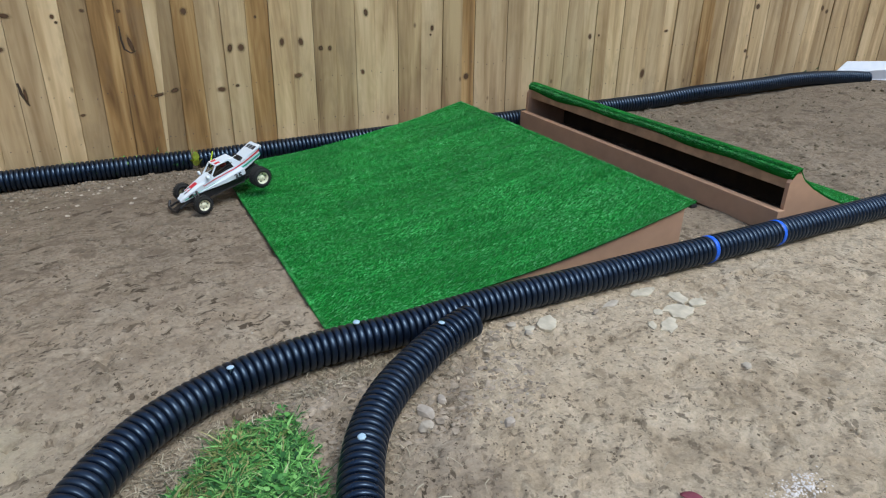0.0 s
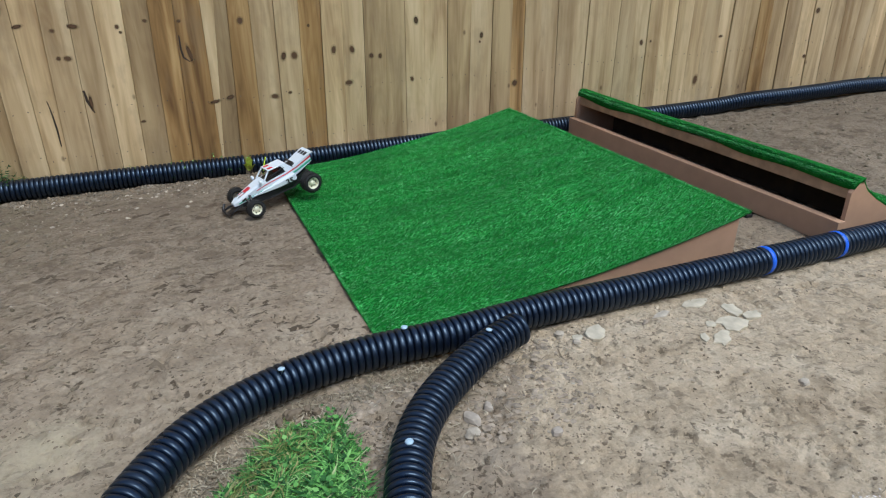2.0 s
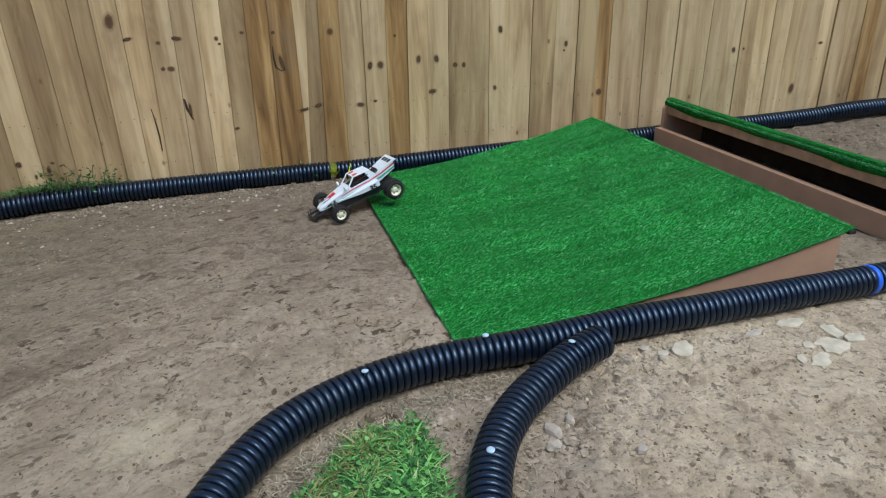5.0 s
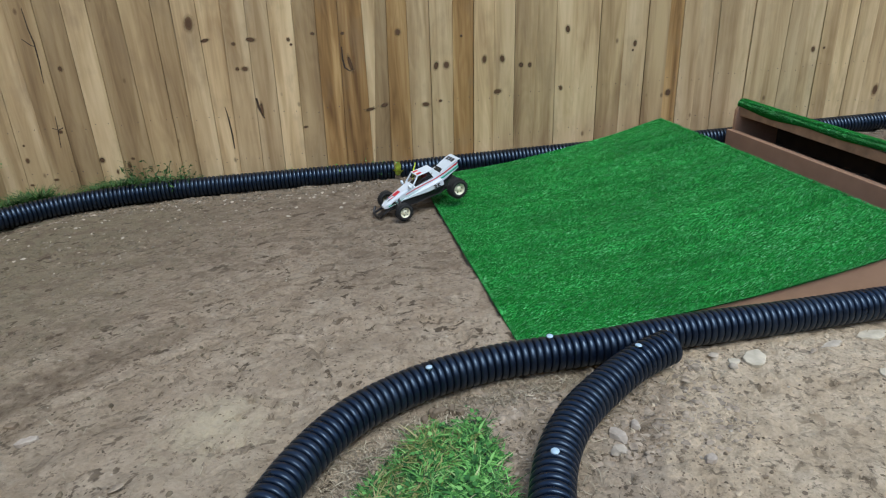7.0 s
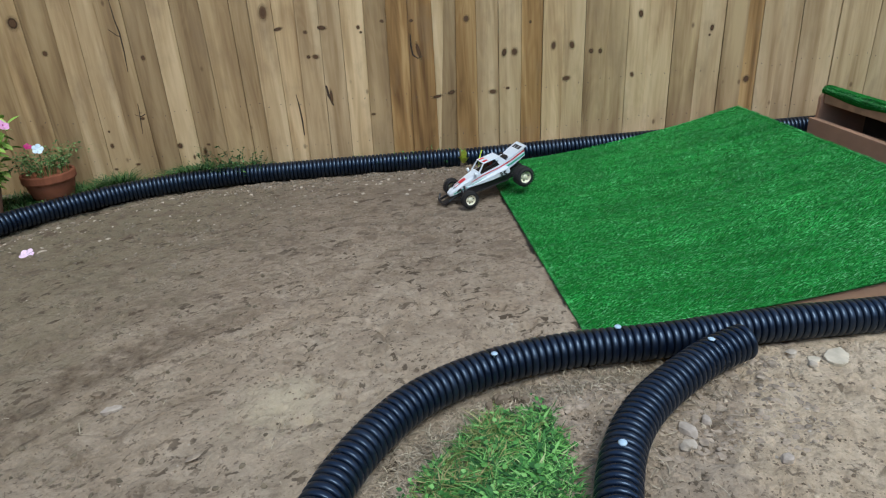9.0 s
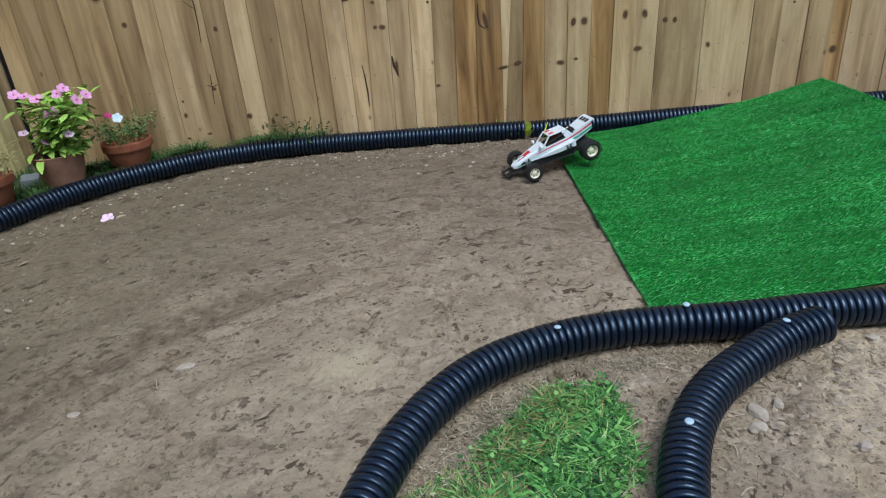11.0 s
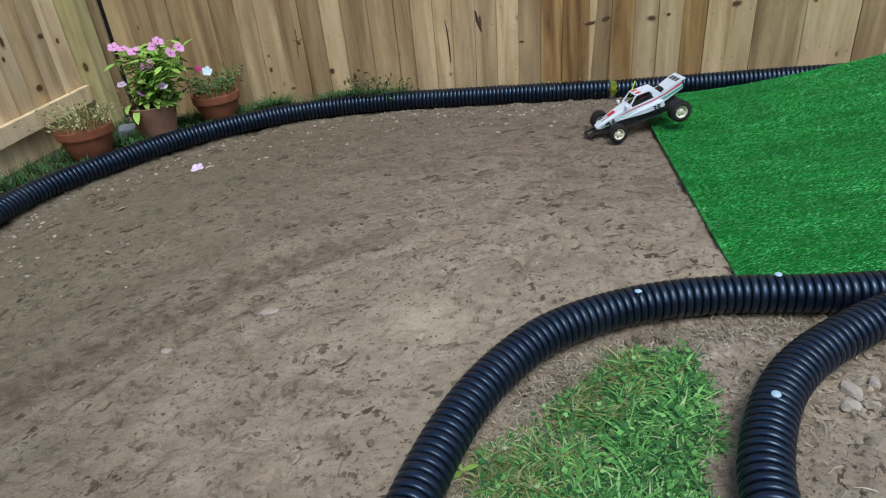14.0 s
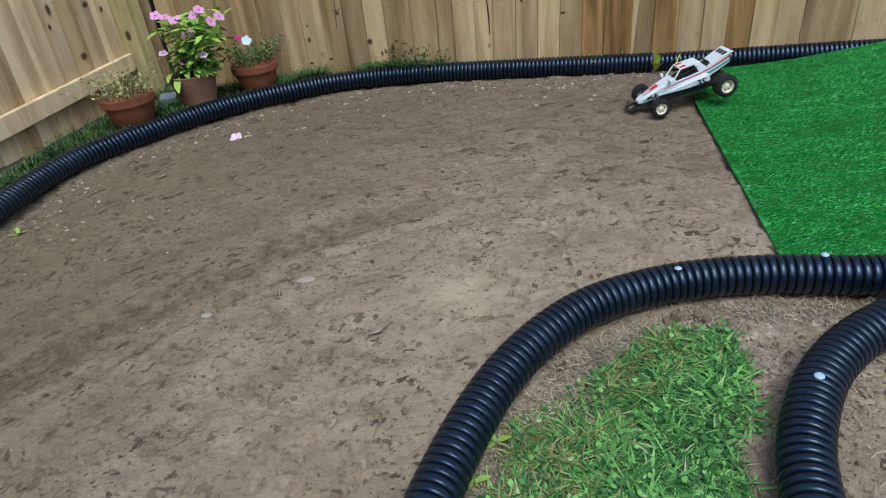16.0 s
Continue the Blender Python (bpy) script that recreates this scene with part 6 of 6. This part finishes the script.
def soil_points(n, seed, clump=0.0):
    r = np.random.default_rng(seed)
    p = np.column_stack([r.uniform(-2.2, 4.2, n), r.uniform(0.45, 3.2, n)])
    if clump:
        p = p[lattice_noise(p[:, 0] * 4, p[:, 1] * 4, seed) * clump + 0.5 > r.random(n)]
    uv_in = inside([tuple(RN), tuple(RR), tuple(RF), tuple(RL)], p) | inside([(2.03, 1.58), (2.62, 1.58), (2.45, 3.17), (1.87, 3.17)], p)
    return p[~uv_in]


crumbs("soil_clods", soil_points(15000, 61, 0.8), 0.0010, 0.0056, CLOD, "small dark clods of crumbled soil", "soil clods", 62, 0.7, 3.2)
def scuffs(n, seed, each, xmax):
    """Points of crumbs gathered in small heaps, drawn out along the wheel tracks."""
    r = np.random.default_rng(seed)
    c = soil_points(n, seed)
    c = c[c[:, 0] < xmax]
    run = np.arctan2(c[:, 1] - 0.2, c[:, 0] - 0.35) + np.pi / 2
    k = np.repeat(np.arange(len(c)), each)
    size = (0.5 + 1.2 * r.random(len(c)) ** 2)[k]
    u, v = r.normal(0, 0.015, len(k)) * size, r.normal(0, 0.0065, len(k)) * size
    return c[k] + np.column_stack([u * np.cos(run[k]) - v * np.sin(run[k]), u * np.sin(run[k]) + v * np.cos(run[k])])


crumbs("soil_clods", scuffs(900, 81, 9, 0.7), 0.0010, 0.0044, CLOD, "crumbs of dark soil scuffed up along the wheel tracks", "soil clods", 83, 0.8, 1.8)
crumbs("soil_clods", scuffs(500, 84, 8, 4.2), 0.0010, 0.0042, CLOD, "little heaps of crumbled soil", "soil clods", 85, 0.8, 1.8)
grit = soil_points(1900, 63, 0.5)
grit = grit[(grit[:, 0] < 1.9) | (grit[:, 1] < 1.6)]
crumbs("pebbles", grit, 0.001, 0.006, PEBBLE, "small pale pebbles scattered over the soil", "pebbles", 64, 0.7, 3.0)
lip = np.array([[x, y] for x, y, _ in spline(FENCE_A, 0.004)])
lip = lip[lip[:, 1] > 1.6]
lr = np.random.default_rng(65)
crumbs("soil_clods", lip[lr.integers(0, len(lip), 2600)] + np.column_stack([lr.normal(0.04, 0.03, 2600), lr.normal(-0.070, 0.025, 2600)]), 0.0015, 0.010, CLOD, "crumbled clods of soil along the pipe", "soil clods", 66, 0.8, 2.0)
inside_bend = lip[lr.integers(0, len(lip), 900)]
to_mid = np.array([-0.6, 1.6]) - inside_bend
to_mid /= np.linalg.norm(to_mid, axis=1)[:, None]
inside_bend = inside_bend + to_mid * (0.06 + np.abs(lr.normal(0, 0.11, 900)))[:, None]
crumbs("litter_chips", inside_bend[:520], 0.0014, 0.014, BROWN_CLOD, "flat crumbling lumps and litter along the bending pipe", "leaf litter", 86, 0.40, 2.2)
crumbs("pebbles", inside_bend[520:700], 0.001, 0.006, BROWN_CLOD, "pale grit along the bending pipe", "pebbles", 87, 0.6, 2.0)
east = soil_points(20000, 101)
east = east[(east[:, 0] > 0.5) & ((east[:, 0] < 1.9) | (east[:, 1] < 1.6)) & (lattice_noise(east[:, 0] * 5, east[:, 1] * 7, 102) + 0.35 > np.random.default_rng(103).random(len(east)) * 1.1)]
crumbs("soil_clods", east, 0.0012, 0.0085, SAND_CLOD, "crumbled sandy lumps of dry soil", "soil clods", 104, 0.8, 3.0)
edge_p = spline(MAIN, 0.004)[:, :2]
edge_p = edge_p[(edge_p[:, 0] > 0.75) & (edge_p[:, 0] < 2.6)]
edge_p = edge_p[lr.integers(0, len(edge_p), 1500)] + np.column_stack([lr.normal(0, 0.03, 1500), -0.05 - np.abs(lr.normal(0, 0.09, 1500))])
crumbs("soil_clods", edge_p, 0.0012, 0.0085, SAND_CLOD, "broken crust and lumps of soil along the pipe", "soil clods", 105, 0.6, 2.6)
crumbs("soil_clods", soil_points(5000, 106, 0.9), 0.0012, 0.007, CLOD, "small dark clods of soil", "soil clods", 107, 0.6, 2.6)
west = soil_points(42000, 111)
west = west[(west[:, 0] < -0.35) & (lattice_noise(west[:, 0] * 6, west[:, 1] * 9, 112) + 0.25 > np.random.default_rng(113).random(len(west)) * 1.15)]
west = west[np.random.default_rng(114).random(len(west)) < 0.35 + 0.65 * fade(-0.5, -1.5, west[:, 0])][:6500]
crumbs("soil_clods", west, 0.0014, 0.0105, BROWN_CLOD, "rough brown lumps of soil on the shaded side of the bend", "soil clods", 115, 0.85, 2.3)
pale = soil_points(9000, 121, 0.8)
pale = pale[(pale[:, 0] < 0.3) & (pale[:, 1] > 1.2)]
crumbs("soil_clods", pale[:3200], 0.0012, 0.0060, DRY_CRUMB, "pale dry crumbs of soil strewn over the bend", "soil clods", 122, 0.6, 2.4)
near_lip = lip[lr.integers(0, len(lip), 1500)]
pull = np.array([-0.6, 1.4]) - near_lip
pull /= np.linalg.norm(pull, axis=1)[:, None]
LUMP = plain("grey_green_lump", (0.215, 0.180, 0.135), 0.95, vary=0.5, scale=30, bump=0.3, spec=0.1)
crumbs("soil_clods", near_lip + pull * (0.05 + np.abs(lr.normal(0, 0.06, 1500)))[:, None], 0.0014, 0.013, LUMP, "pale lumps and litter raked against the pipe", "soil clods", 123, 0.75, 2.6)
crumbs("pebbles", near_lip[:420] + pull[:420] * (0.06 + np.abs(lr.normal(0, 0.16, 420)))[:, None], 0.0016, 0.012, PEBBLE, "pale pebbles and bits of litter in front of the pipe", "pebbles", 124, 0.6, 2.0)
far_soil = soil_points(30000, 131, 0.9)
far_soil = far_soil[(far_soil[:, 1] > 2.1 + 0.25 * np.clip(far_soil[:, 0] + 1.0, 0, 9)) & (far_soil[:, 0] < 0.25)]
crumbs("soil_clods", far_soil[:1500], 0.0016, 0.0100, LUMP, "dry grey-brown lumps of soil near the fence", "soil clods", 132, 0.8, 2.6)
crumbs("soil_clods", far_soil[2200:4800], 0.0020, 0.0110, BROWN_CLOD, "dark brown lumps of soil near the fence", "soil clods", 133, 0.8, 2.2)
yard_end = np.column_stack([lr.uniform(2.3, 4.9, 5200), lr.uniform(1.7, 3.12, 5200)])
yard_end = yard_end[(yard_end[:, 0] > 2.75 - 0.1 * (yard_end[:, 1] - 1.7)) & (lattice_noise(yard_end[:, 0] * 4, yard_end[:, 1] * 7, 141) + 0.5 > lr.random(5200) * 0.9)]
crumbs("soil_clods", yard_end[:1300], 0.002, 0.010, DRY_CRUMB, "pale lumps of dry soil at the far end of the yard", "soil clods", 142, 0.7, 3.0)
crumbs("soil_clods", yard_end[1300:3000], 0.003, 0.014, BROWN_CLOD, "dark lumps of soil at the far end of the yard", "soil clods", 143, 0.7, 2.6)
crumbs("chalk_crumbs", np.column_stack([lr.normal(1.08, 0.03, 320), lr.normal(0.655, 0.016, 320)]), 0.0008, 0.0038, CHALK, "white chalky crumbs spilled on the soil", "chalk crumbs", 67, 0.6, 1.5)


chips = np.vstack([np.column_stack([lr.uniform(0.16, 0.80, 900), lr.uniform(1.08, 1.41, 900)]), np.column_stack([lr.normal(0.55, 0.16, 260), lr.normal(1.12, 0.14, 260)])])
crumbs("litter_chips", chips[:900], 0.0015, 0.016, DEAD_LEAF, "flat bits of dry leaf litter between the pipes", "leaf litter", 68, 0.25, 1.8)
crumbs("pebbles", np.column_stack([lr.uniform(0.10, 0.80, 160), lr.uniform(1.12, 1.42, 160)]), 0.0012, 0.006, PEBBLE, "pale chips and grit between the pipes", "pebbles", 88, 0.4, 2.0)
crumbs("soil_clods", chips[900:], 0.0015, 0.008, CLOD, "loose clods of soil beside the pipes", "soil clods", 69, 0.7, 2.0)


def straw(pts, seed, lmin, lmax, label):
    r = np.random.default_rng(seed)
    n = len(pts)
    a, ln = r.random(n) * 2 * np.pi, lmin + (lmax - lmin) * r.random(n) ** 1.6
    bendv = r.normal(0, 0.35, n)
    verts, faces = [], []
    for (x, y), ang, l, bd in zip(pts, a, ln, bendv):
        k0 = len(verts)
        z0 = float(ground_z(x, y)) + 0.002
        for t in (0, 0.5, 1):
            aa = ang + bd * t
            px, py = x + l * t * math.cos(aa), y + l * t * math.sin(aa)
            z = z0 + 0.006 * math.sin(math.pi * t) * r.random() + 0.002
            w = 0.0011 * (1 - 0.4 * t)
            verts += [(px - w * math.sin(aa), py + w * math.cos(aa), z), (px + w * math.sin(aa), py - w * math.cos(aa), z + 0.0006)]
        faces += [(k0, k0 + 1, k0 + 3, k0 + 2), (k0 + 2, k0 + 3, k0 + 5, k0 + 4)]
    return tagged(mesh_object("dry_straw", verts, faces, STRAW), label, "straw", kind="stuff")


mp = spline(MAIN, 0.004)[:, :2]
mp = mp[(mp[:, 0] < 0.75) & (mp[:, 1] > 0.35)]
inner = mp[lr.integers(0, len(mp), 2600)]
toward = np.array([0.1, 0.85]) - inner
toward /= np.linalg.norm(toward, axis=1)[:, None]
inner = inner + toward * np.abs(lr.normal(0.080, 0.032, 2600))[:, None]
bp = spline(BRANCH, 0.004)[:, :2]
bp = bp[bp[:, 1] > 0.5]
outer = bp[lr.integers(0, len(bp), 700)] + np.column_stack([lr.normal(0.0, 0.09, 700), lr.normal(-0.01, 0.04, 700)])
straw(np.vstack([inner, outer]), 71, 0.006, 0.040, "dry straw and dead grass beside the pipes")
straw(soil_points(900, 73, 0.6), 74, 0.008, 0.035, "scattered bits of dry straw on the soil")
twig_r = np.random.default_rng(75)
straw(np.column_stack([twig_r.uniform(-1.1, -0.3, 70), twig_r.uniform(0.5, 1.5, 70)]), 76, 0.02, 0.065, "curved dry twigs and stalks lying on the bend")
